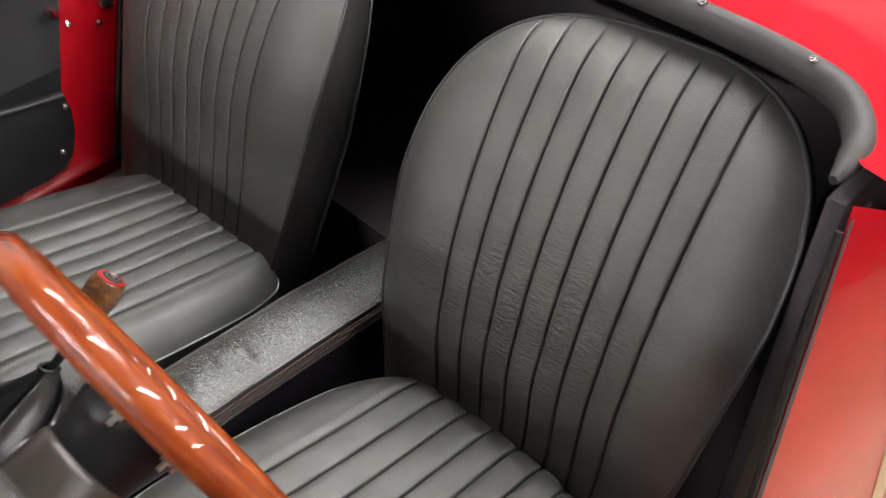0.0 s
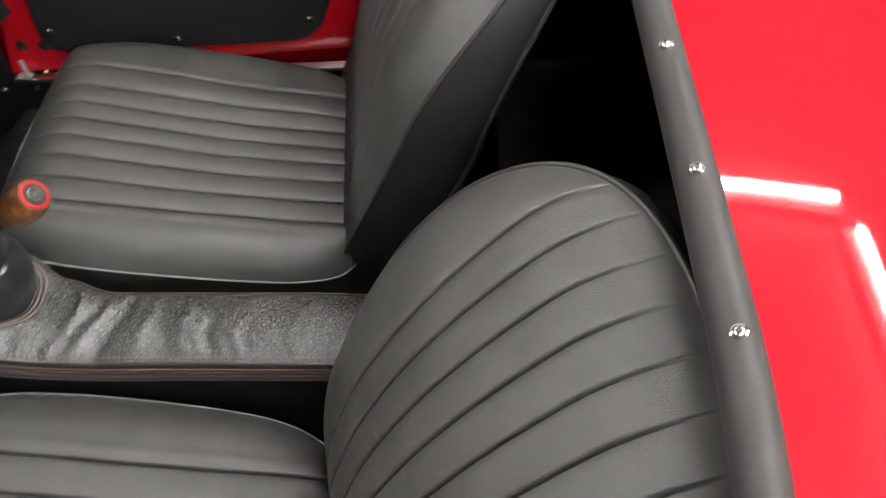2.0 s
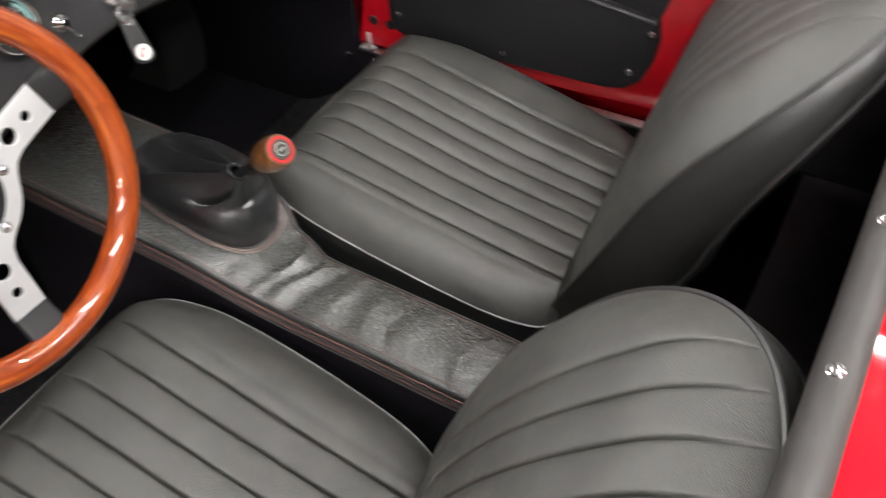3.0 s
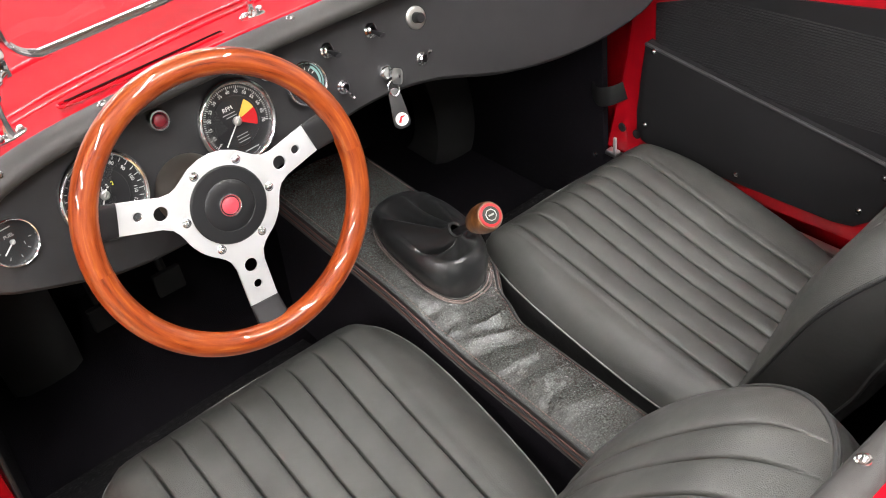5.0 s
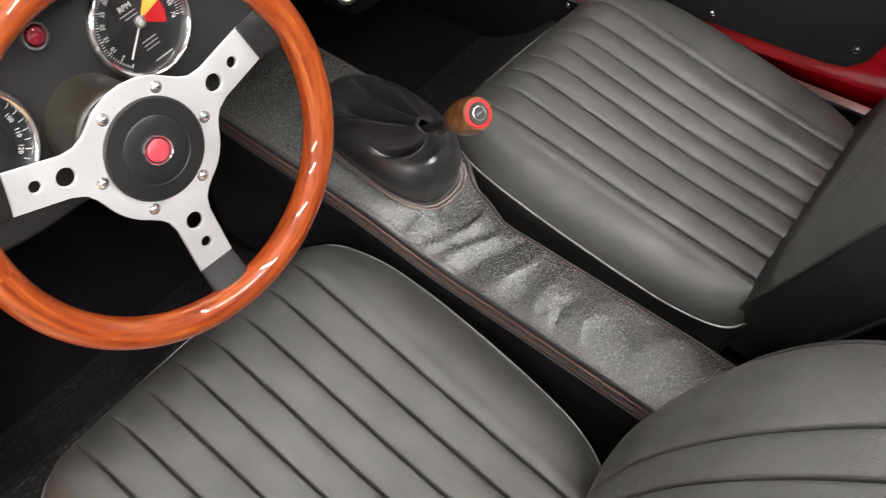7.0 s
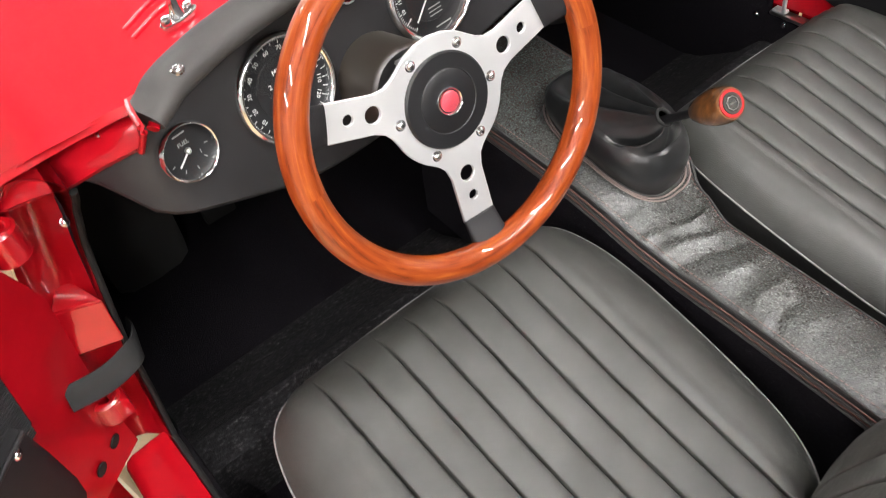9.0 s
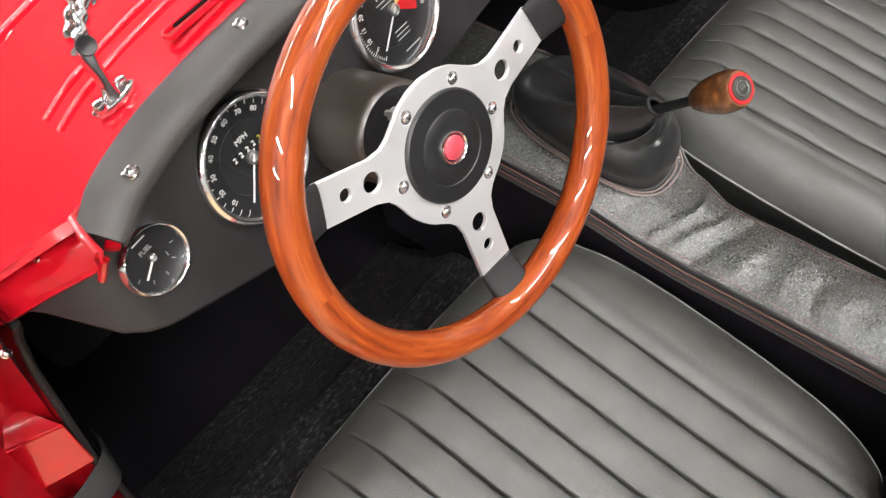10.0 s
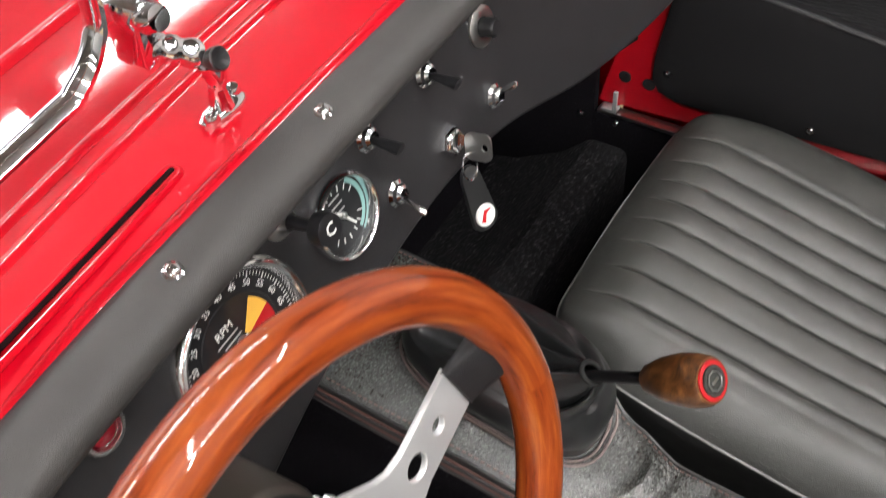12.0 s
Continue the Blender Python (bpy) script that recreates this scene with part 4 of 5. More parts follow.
CUSH_Y, CUSH_Z, CUSH_TILT = -0.125, 0.430, 11.0
BACK_Z = 0.383
seat(-0.376, -0.383, "pleated black leather driver's seat behind the steering wheel", 0, -8.8, -0.356, 28.4)
seat(0.284, 0.328, "pleated black leather passenger seat beside the tunnel", 1.2, -3.2, -0.354, 23.2, 0.60, 0.0387, 0.101, 0.0, 0.0018, 0.55, (-3.45, -2.40, -1.33, -0.35, 0.57, 1.44, 2.39, 3.55))

# ---------------------------------------------------------------- dashboard
def dash_y(x, z):
    return 0.150 - 0.13 * x * x + 0.24 * (z - 0.88) + 14.0 * max(0.0, -0.56 - x) ** 2


def dash_low(x):
    return spline(x, [(-0.640, 0.846), (-0.623, 0.844), (-0.612, 0.834), (-0.604, 0.823), (-0.595, 0.815), (-0.586, 0.811), (-0.566, 0.804), (-0.534, 0.791), (-0.506, 0.780), (-0.46, 0.764), (-0.40, 0.754), (-0.33, 0.754), (-0.2, 0.782), (-0.05, 0.800), (0.06, 0.792), (0.2, 0.752), (0.33, 0.735), (0.45, 0.742), (0.54, 0.775), (0.60, 0.86)])


dash = thing("dashboard", "black vinyl dashboard with a padded top roll", "dashboard")
bm = bmesh.new()


def dash_face(u, v):
    x = -0.638 + 1.238 * u
    top_z = lerp(x, [(-0.64, 0.836), (-0.616, 0.860), (-0.585, 0.893), (-0.57, 0.908), (-0.50, 0.932), (0.50, 0.932), (0.57, 0.912), (0.605, 0.895)])
    z = dash_low(x) + max(0.003, top_z - dash_low(x)) * v
    return Vector((x, dash_y(x, z), z))


grid(bm, dash_face, 90, 16)
# rolled lower lip
low = [Vector((-0.638 + 1.238 * k / 90, 0, 0)) for k in range(91)]
rows = []
for k in range(7):
    a = radians(180 * k / 6)
    rows.append([bm.verts.new((p.x, dash_y(p.x, dash_low(p.x)) + 0.010 * (1 - math.cos(a)), dash_low(p.x) - 0.008 * math.sin(a))) for p in low])
for A, B in zip(rows, rows[1:]):
    for k in range(90):
        bm.faces.new((B[k], B[k + 1], A[k + 1], A[k]))
part("fascia", bm, FASCIA, dash, "black vinyl fascia")


def pad_keys():
    keys = [(-0.572, 0.084, 0.920), (-0.558, 0.089, 0.926), (-0.535, 0.097, 0.934), (-0.47, 0.114, 0.940), (-0.37, 0.126, 0.943), (-0.2, 0.135, 0.945), (0, 0.138, 0.945)]
    return keys + [(-x, y, z) for x, y, z in keys[-2::-1]]


bm = bmesh.new()
tube(bm, curve(pad_keys(), 100), 0.02, 16, flat=[tuple(q * lerp(min(k, 100 - k), [(0, 0.90), (3, 0.92), (9, 0.95), (18, 1.0)]) for q in (0.0225, 0.0155)) for k in range(101)], up=(0, 0, 1))
pad = part("top_roll", bm, PADDING, dash, "padded black vinyl roll with chrome screws")
for x, y, z in ((-0.531, 0.083, 0.9465), (-0.395, 0.119, 0.9570), (-0.266, 0.127, 0.9590), (-0.135, 0.131, 0.9595), (-0.005, 0.132, 0.9595), (0.125, 0.131, 0.9595), (0.26, 0.126, 0.9585), (0.39, 0.119, 0.9565)):
    screw_head((x, y, z), (0, -0.25, 1), 0.0048, pad)

def on_dash(x, z, out=0.0):
    return facing((x, dash_y(x, z), z), (-0.26 * x, -1.0, 0.24)) @ Matrix.Translation((0, 0, out))


def dial(name, x, z, r, label, out=0.0, tip=0.0):
    th = thing(name, label, "gauge", "gauges in the dashboard")
    m = on_dash(x, z, out) @ Matrix.Rotation(radians(tip), 4, "X")
    bm = bmesh.new()
    lathe(bm, [(r * 1.04, 0.0), (r * 1.065, 0.003), (r * 1.06, 0.006), (r * 1.03, 0.0095), (r * 0.985, 0.0112), (r * 0.945, 0.0105), (r * 0.915, 0.008), (r * 0.90, 0.0045), (r * 0.885, 0.0015)], m, 48)
    part("bezel", bm, BEZEL, th, "chrome bezel")
    bm = bmesh.new()
    lathe(bm, [(r * 0.95, 0.0012), (0, 0.0012)], m, 40)
    part("dial_face", bm, GAUGE, th)
    bm = bmesh.new()
    lathe(bm, [(r * 0.92, 0.0085), (r * 0.5, 0.0092), (0, 0.0095)], m, 40)
    ob = part("glass", bm, GLASS, th, "clear gauge glass")
    ob.visible_shadow = False
    return th, m


def around(m, r, a, h=0.0016):
    """A pose on a dial at angle a (degrees, clockwise from the top)."""
    return m @ Matrix.Translation((r * math.sin(radians(a)), r * math.cos(radians(a)), h))


def needle(th, m, r, a, tail=0.2, w=0.0016, material=WHITE):
    bm = bmesh.new()
    q = around(m, 0, 0, 0.004) @ Matrix.Rotation(radians(-a), 4, "Z")
    box(bm, (-w / 2, -r * tail, 0), (w / 2, r, 0.0006), m=q)
    part("needle", bm, material, th, "white needle")
    bm = bmesh.new()
    lathe(bm, [(r * 0.16, 0.002), (r * 0.16, 0.0055), (r * 0.1, 0.0062), (r * 0.1, 0.004), (0, 0.004)], m, 20)
    part("needle_boss", bm, STEEL, th)


def ticks(th, m, r, a0, a1, n, ln, w, material=WHITE):
    bm = bmesh.new()
    for k in range(n):
        a = a0 + (a1 - a0) * k / (n - 1)
        box(bm, (-w / 2, -ln, 0), (w / 2, 0, 0.0003), m=around(m, r, a) @ Matrix.Rotation(radians(-a), 4, "Z"))
    part("scale", bm, material, th, smooth=False)


def wedge(th, m, r0, r1, a0, a1, material, h=0.0016, name="scale_band"):
    bm = bmesh.new()
    grid(bm, lambda u, v: around(m, r0 + (r1 - r0) * v, a0 + (a1 - a0) * u, h) @ Vector((0, 0, 0)), 14, 1)
    bmesh.ops.reverse_faces(bm, faces=bm.faces)
    part(name, bm, material, th, smooth=False)


def write(th, m, r, a, text, size, material=WHITE, turn=0.0, name="lettering", h=0.0018):
    part(name, letters(text, size, around(m, r, a, h) @ Matrix.Rotation(radians(turn), 4, "Z")), material, th, smooth=False)


# rev counter
R = 0.0525
th, m = dial("rev_counter", -0.242, 0.858, R, "round black rev counter, chrome bezel, amber and red bands")
bm = bmesh.new()
lathe(bm, [(R * 0.63, 0.0013), (R * 0.62, 0.0022), (0, 0.0022)], m, 40)
part("inner_disc", bm, DISC, th)
for k, t in enumerate(("0", "5", "10", "15", "20", "25", "30", "35", "40", "45", "50", "55", "60", "65", "70")):
    a = -138 + 17.8 * k
    if k:
        write(th, m, R * 0.72, a, t, R * 0.115, turn=-a)
ticks(th, m, R * 0.86, -138, 111, 71, R * 0.05, 0.0005)
ticks(th, m, R * 0.86, -138, 111, 15, R * 0.08, 0.0009)
wedge(th, m, R * 0.14, R * 0.56, 42, 76, AMBER, 0.0026)
wedge(th, m, R * 0.14, R * 0.56, 76, 122, REDMARK, 0.0026)
write(th, m, R * 0.38, -18, "RPM", R * 0.15, h=0.0027)
for k, w in enumerate((0.5, 0.42)):
    bm = bmesh.new()
    box(bm, (-R * w * 0.35, -0.0005, 0), (R * w * 0.35, 0.0005, 0.0003), m=around(m, R * (0.27 - 0.09 * k), -28, 0.0024))
    part("small_print", bm, GREY, th, smooth=False)
for k in range(3):
    bm = bmesh.new()
    box(bm, (-R * 0.16, -0.0005, 0), (R * 0.16, 0.0005, 0.0003), m=around(m, R * (0.36 + 0.08 * k), 180, 0.0024))
    part("small_print", bm, GREY, th, smooth=False)
bm = bmesh.new()
box(bm, (-R * 0.2, -0.0007, 0), (R * 0.2, 0.0007, 0.0003), m=around(m, R * 0.8, 172, 0.0014))
part("small_print", bm, GREY, th, smooth=False)
needle(th, m, R * 0.70, -133)

# speedometer
R = 0.0525
th, m = dial("speedometer", -0.434, 0.853, R, "round black speedometer with a chrome bezel behind the wheel rim")
bm = bmesh.new()
lathe(bm, [(R * 0.60, 0.0013), (R * 0.59, 0.0022), (0, 0.0022)], m, 40)
part("inner_disc", bm, DISC, th)
for k in range(1, 13):
    a = -140 + 280 * k / 12.5
    write(th, m, R * 0.74, a, str(10 * k), R * 0.12, turn=-a)
ticks(th, m, R * 0.88, -140, 140, 26, R * 0.06, 0.0007)
write(th, m, R * 0.36, 0, "MPH", R * 0.13, h=0.0027)
for k in range(5):
    bm = bmesh.new()
    box(bm, (-0.0032, -0.0042, 0), (0.0032, 0.0042, 0.0004), m=m @ Matrix.Translation(((k - 2) * 0.0072, 0.0085, 0.0023)))
    part("counter_wheel", bm, GAUGE, th, smooth=False)
    part("counter_figure", letters("2", 0.0070, m @ Matrix.Translation(((k - 2) * 0.0072, 0.0085, 0.0029))), YELLOW if k == 4 else WHITE, th, smooth=False)
needle(th, m, R * 0.70, -143)

# fuel gauge
R = 0.0275
th, m = dial("fuel_gauge", -0.548, 0.857, R, "small round black fuel gauge with a chrome bezel")
write(th, m, R * 0.28, 0, "FUEL", R * 0.20, GREY)
bm = bmesh.new()
box(bm, (-R * 0.24, -0.0006, 0), (R * 0.24, 0.0006, 0.0003), m=around(m, R * 0.62, 0))
part("small_print", bm, GREY, th, smooth=False)
ticks(th, m, R * 0.78, 100, 250, 5, R * 0.13, 0.0007, GREY)
write(th, m, R * 0.5, 125, "1", R * 0.22, GREY)
needle(th, m, R * 0.62, -125, w=0.0015)

# water and oil gauge
R = 0.0295
th, m = dial("oil_and_water_gauge", -0.131, 0.862, R, "small round twin gauge with a chrome bezel and a pale scale")
wedge(th, m, R * 0.74, R * 0.86, 40, 150, TEAL, 0.0018)
ticks(th, m, R * 0.72, -60, 60, 7, R * 0.14, 0.0009)
ticks(th, m, R * 0.72, 120, 240, 7, R * 0.14, 0.0009)
for k in range(3):
    bm = bmesh.new()
    box(bm, (-R * 0.2, -0.0006, 0), (R * 0.2, 0.0006, 0.0003), m=around(m, R * (0.1 + 0.18 * k), 0))
    part("small_print", bm, GREY, th, smooth=False)
needle(th, m, R * 0.5, 150)
needle(th, m, R * 0.5, -40)

# ignition warning lamp
th = thing("warning_lamp", "ruby red warning lamp in a chrome ring", "lamp")
m = on_dash(-0.337, 0.902)
bm = bmesh.new()
lathe(bm, [(0.0145, 0), (0.0143, 0.005), (0.0125, 0.0085), (0.0105, 0.0085), (0.0088, 0.005)], m, 28)
part("ring", bm, BEZEL, th, "chrome ring")
bm = bmesh.new()
lathe(bm, [(0.0085, 0.004), (0.0078, 0.008), (0.005, 0.0098), (0, 0.0105)], m, 24)
part("lens", bm, JEWEL, th, "ruby red lens")

# choke
th = thing("choke_knob", "black pull knob marked C on a chrome collar", "knob")
m = on_dash(-0.176, 0.898)
bm = bmesh.new()
lathe(bm, [(0.0135, 0), (0.0135, 0.0015), (0.009, 0.0035), (0.006, 0.008), (0.0055, 0.012)], m, 28)
part("collar", bm, STEEL, th, "dull chrome collar")
bm = bmesh.new()
lathe(bm, [(0.0042, 0.01), (0.0042, 0.030), (0.007, 0.032), (0.0105, 0.034), (0.0115, 0.038), (0.0105, 0.043), (0, 0.0435)], m, 28)
part("knob", bm, PLASTIC, th, "black plastic knob")
part("lettering", letters("C", 0.012, m @ Matrix.Translation((0, 0, 0.0437))), WHITE, th, smooth=False)


def toggle(x, z, tilt, chrome=False, yaw=0.0):
    th = thing("toggle_switch", "small chrome toggle switch with a thin lever" if chrome else "toggle switch with a black lever on a chrome nut", "switch", "switches in the dashboard")
    m = on_dash(x, z)
    bm = bmesh.new()
    lathe(bm, [(0.0105, 0), (0.0105, 0.002), (0.008, 0.004), (0.0075, 0.007), (0.005, 0.009), (0.0045, 0.005)], m, 8 if chrome else 24)
    part("nut", bm, CHROME, th, "chrome nut")
    bm = bmesh.new()
    q = m @ Matrix.Rotation(radians(yaw), 4, "Z") @ Matrix.Rotation(radians(tilt), 4, "X")
    if chrome:
        lathe(bm, [(0.0018, 0.004), (0.0024, 0.018), (0.0034, 0.024), (0.002, 0.0275), (0, 0.028)], q, 14)
        part("lever", bm, CHROME, th, "chrome lever")
    else:
        lathe(bm, [(0.002, 0.004), (0.0032, 0.012), (0.0044, 0.026), (0.0044, 0.030), (0, 0.031)], q @ Matrix.Diagonal((1.25, 0.7, 1, 1)), 14)
        part("lever", bm, PLASTIC, th, "black lever")
    return th


toggle(-0.083, 0.889, 12)
toggle(-0.008, 0.889, 12)
toggle(-0.077, 0.835, 35, True, 0)
toggle(0.060, 0.823, -28, True, -15)

# push button
th = thing("push_button", "black push button in a wide chrome disc", "button")
m = on_dash(0.069, 0.880)
bm = bmesh.new()
lathe(bm, [(0.0165, 0), (0.0165, 0.002), (0.014, 0.0035), (0.008, 0.003)], m, 32)
part("disc", bm, STEEL, th, "satin chrome disc")
bm = bmesh.new()
lathe(bm, [(0.0075, 0.002), (0.0075, 0.014), (0.006, 0.016), (0, 0.0162)], m, 24)
part("button", bm, PLASTIC, th, "black button")

# ignition switch with key and fob
th = thing("ignition_switch", "chrome ignition lock with key and hanging black leather fob", "ignition")
m = on_dash(-0.006, 0.828)
bm = bmesh.new()
lathe(bm, [(0.0125, 0), (0.0125, 0.004), (0.010, 0.009), (0.0085, 0.010), (0.0085, 0.007), (0, 0.007)], m, 6)
part("lock", bm, CHROME, th, "chrome lock")
bm = plate(round_rect(0.022, 0.024, 0.006), 0.002, m @ pose(0.004, -0.006, 0.024, 90, 0, 70), [(0, 0.006, 0.003)])
part("key", bm, STEEL, th, "steel key")
bm = bmesh.new()
c = Vector((-0.008, 0.118, 0.810))
tube(bm, [c + Vector((0.009 * math.cos(a), 0.003 * math.sin(a), 0.011 * math.sin(a))) for a in [2 * math.pi * k / 20 for k in range(20)]], 0.0009, 6, closed=True)
part("key_ring", bm, CHROME, th, "split ring")
fm = facing((-0.010, 0.112, 0.780), (-0.25, -0.9, 0.35))
bm = plate([(x * (1 + 0.25 * (-y) / 0.03), y) for x, y in round_rect(0.020, 0.058, 0.0098, 6)], 0.003, fm, bevel=0.0008)
fob = part("fob", bm, BOOT, th, "black leather fob")
bm = bmesh.new()
lathe(bm, [(0.0098, 0.002), (0.0098, 0.0034), (0.009, 0.0042), (0, 0.0044)], fm @ Matrix.Translation((0, -0.016, 0)), 28)
part("badge", bm, WHITE, fob, "round white enamel badge")
bm = plate([(0.0065, 0.0045), (-0.001, 0.0055), (-0.0065, -0.003), (-0.003, -0.005), (0.0, 0.002)], 0.0004, fm @ Matrix.Translation((0, -0.016, 0.0047)))
part("emblem", bm, REDMARK, fob, "plain red emblem", smooth=False)

# ---------------------------------------------------------------- steering wheel
HUB = Vector((-0.335, 0.0, 0.841))
WN = Vector((0, -0.964, 0.264)).normalized()
WM = facing(HUB, WN)
wheel = thing("steering_wheel", "three-spoke steering wheel with a varnished wooden rim and drilled aluminium spokes", "steering wheel")
WR, WT = 0.1625, 0.0150


def dish(r):
    return lerp(r, [(0.122, 0.004), (0.135, 0.008), (0.163, 0.019)])


bm = bmesh.new()
tube(bm, [(WR * math.cos(2 * math.pi * k / 120), WR * math.sin(2 * math.pi * k / 120), 0) for k in range(120)], WT, 20, closed=True)
ring = part("rim", bm, WOOD, wheel, "varnished reddish wooden rim")
ring.matrix_basis = WM @ Matrix.Translation((0, 0, RIM_OUT))
SPOKES = (13, 161, 267)
out = []
for a in SPOKES:
    ca, sa = math.cos(radians(a)), math.sin(radians(a))

    def at(r, s):
        return (r * ca - s * sa, r * sa + s * ca)

    out += [at(0.0585, -0.0265), at(0.066, -0.0205), at(0.078, -0.0175), at(0.128, -0.0175), at(0.128, 0.0175), at(0.078, 0.0175), at(0.066, 0.0205), at(0.0585, 0.0265)]
    nxt = {13: 161, 161: 267, 267: 373}[a]
    for k in range(7):
        q = radians(a + 32 + (nxt - a - 64) * k / 6)
        out.append((0.0625 * math.cos(q), 0.0625 * math.sin(q)))
holes = []
for a in SPOKES:
    for r, s in ((0.0785, 0.0088), (0.1035, 0.0058)):
        holes.append((r * math.cos(radians(a)), r * math.sin(radians(a)), s))
bm = plate(out, 0.003, Matrix.Identity(4), holes, 0.0006)
bm.transform(WM @ Matrix.Translation((0, 0, 0.004)))
part("spoke_plate", bm, ALU, wheel, "brushed aluminium spoke plate with drilled holes", smooth=False)
for a in SPOKES:
    q = WM @ Matrix.Rotation(radians(a), 4, "Z")
    bm = bmesh.new()

    def wrap(u, v):
        ang = 2 * math.pi * u
        r = 0.126 + 0.036 * v
        w, h = 0.0185 + 0.002 * v - 0.004 * max(0, v - 0.8) * 5, 0.004 + 0.0105 * v ** 1.5
        c, s = math.cos(ang), math.sin(ang)
        return q @ Vector((r, math.copysign(abs(c) ** 0.6, c) * w, math.copysign(abs(s) ** 0.7, s) * h + dish(r)))

    vs = grid(bm, wrap, 32, 8, wrap=True)
    bm.faces.new([c[0] for c in vs])
    part("spoke_sleeve", bm, PANEL, wheel, "black stitched leather sleeve")
bm = bmesh.new()
lathe(bm, [(0.0462, 0.004), (0.0460, 0.0082), (0.0445, 0.0098), (0.031, 0.0104), (0.0302, 0.0096), (0.029, 0.0104), (0.018, 0.0106), (0.0, 0.0106)], WM, 56)
hub = part("hub_pad", bm, PLASTIC, wheel, "round black hub pad")
bm = bmesh.new()
lathe(bm, [(0.0138, 0.0104), (0.0138, 0.0116), (0.0128, 0.0132), (0.0118, 0.0122), (0.0112, 0.0108)], WM, 36)
part("badge_ring", bm, CHROME, hub, "thin chrome ring")
bm = bmesh.new()
lathe(bm, [(0.0102, 0.0105), (0.0100, 0.0120), (0.0092, 0.0126), (0.0, 0.0128)], WM, 30)
part("badge", bm, ENAMEL, hub, "round red badge")
for k in range(6):
    a = radians(57 + 60 * k)
    p = WM @ Vector((0.0530 * math.cos(a), 0.0530 * math.sin(a), 0.0050))
    screw_head(p, WN, 0.0045, wheel)
    bm = bmesh.new()
    lathe(bm, [(0.0, -0.016), (0.0028, -0.016), (0.0028, -0.0085), (0.0062, -0.0085), (0.0062, -0.0022), (0.0, -0.0022)], facing(WM @ Vector((0.0530 * math.cos(a), 0.0530 * math.sin(a), 0.0)), WN), 6)
    part("nut", bm, STEEL, wheel, "steel nut", sharp=30)
# boss and column
col = thing("steering_column", "dark steering column shroud behind the wheel", "steering column")
bm = bmesh.new()
lathe(bm, [(0.048, -0.002), (0.048, -0.012), (0.041, -0.045), (0.039, -0.062)], WM, 40)
part("boss", bm, PLASTIC, col, "black wheel boss")
bm = bmesh.new()
lathe(bm, [(0.039, -0.050), (0.043, -0.052), (0.045, -0.056), (0.047, -0.170), (0.030, -0.18), (0.018, -0.185), (0.018, -0.75)], WM, 40)
part("shroud", bm, COLUMN, col, "dark grey column shroud")

# ---------------------------------------------------------------- gear lever
boot = thing("gear_gaiter", "soft creased black leather gear gaiter stitched to the tunnel", "gaiter")


def boot_ring(a):
    """The seam round the gaiter's foot on the tunnel."""
    c, d = math.cos(a), math.sin(a)
    x = -0.010 + 0.055 * math.copysign(abs(c) ** 0.72, c) * (1 - 0.06 * d)
    y = 0.094 + 0.103 * math.copysign(abs(d) ** 0.82, d)
    return Vector((x, y, tun(y, 1) + 0.008))


GAITER_FOLDS = ((112, 0.42, -0.026, 0.0), (160, 0.26, 0.013, -0.25), (204, 0.13, -0.020, 0.5), (232, 0.24, 0.012, 0.2), (62, 0.20, -0.014, -0.3), (28, 0.3, 0.008, 0.0), (292, 0.34, 0.010, 0.0), (262, 0.09, -0.008, 0.25), (335, 0.16, -0.009, -0.2))


def gaiter(u, v):
    a = 2 * math.pi * u
    foot = boot_ring(a)
    out_dir = Vector((math.cos(a), math.sin(a), 0))
    mid = Vector((-0.012, 0.082, 0))
    rim = Vector((mid.x + (foot.x - mid.x) * 0.93, mid.y + (foot.y - mid.y) * 0.93, foot.z + 0.056 - 0.014 * math.sin(a)))
    top = Vector((-0.021 + 0.008 * math.cos(a), 0.000 + 0.008 * math.sin(a), 0.622 + 0.006 * math.sin(a)))
    if v < 0.4:
        t = v / 0.4
        p = foot.lerp(rim, t)
        p.z = foot.z + (rim.z - foot.z) * t ** 0.85
        return p + out_dir * (0.011 * math.sin(math.pi * min(1.0, t * 0.92)) + 0.0022 * t * noise.noise(Vector((4 * math.cos(a), 4 * math.sin(a), 3 * t))))
    t = (v - 0.4) / 0.6
    p = rim.lerp(top, t)
    p.z = rim.z + (top.z - rim.z) * t ** 2.0 + 0.006 * math.sin(math.pi * t) ** 0.5 * (1 - t)
    fold = 0.0
    for a0, w, amp, twist in GAITER_FOLDS:
        d = (a - radians(a0) - twist * t + math.pi) % (2 * math.pi) - math.pi
        fold += amp * math.exp(-(d / w) ** 2)
    reach = min(1.0, (p - top).length / 0.03)
    fold = fold * math.sin(math.pi * min(1.0, 0.12 + 0.88 * t)) * (0.35 + 0.65 * reach) + 0.0016 * noise.noise(Vector((p.x * 60, p.y * 60, p.z * 60))) * (1 - t)
    return p + (out_dir * 0.35 + Vector((0, 0, 0.94))) * fold


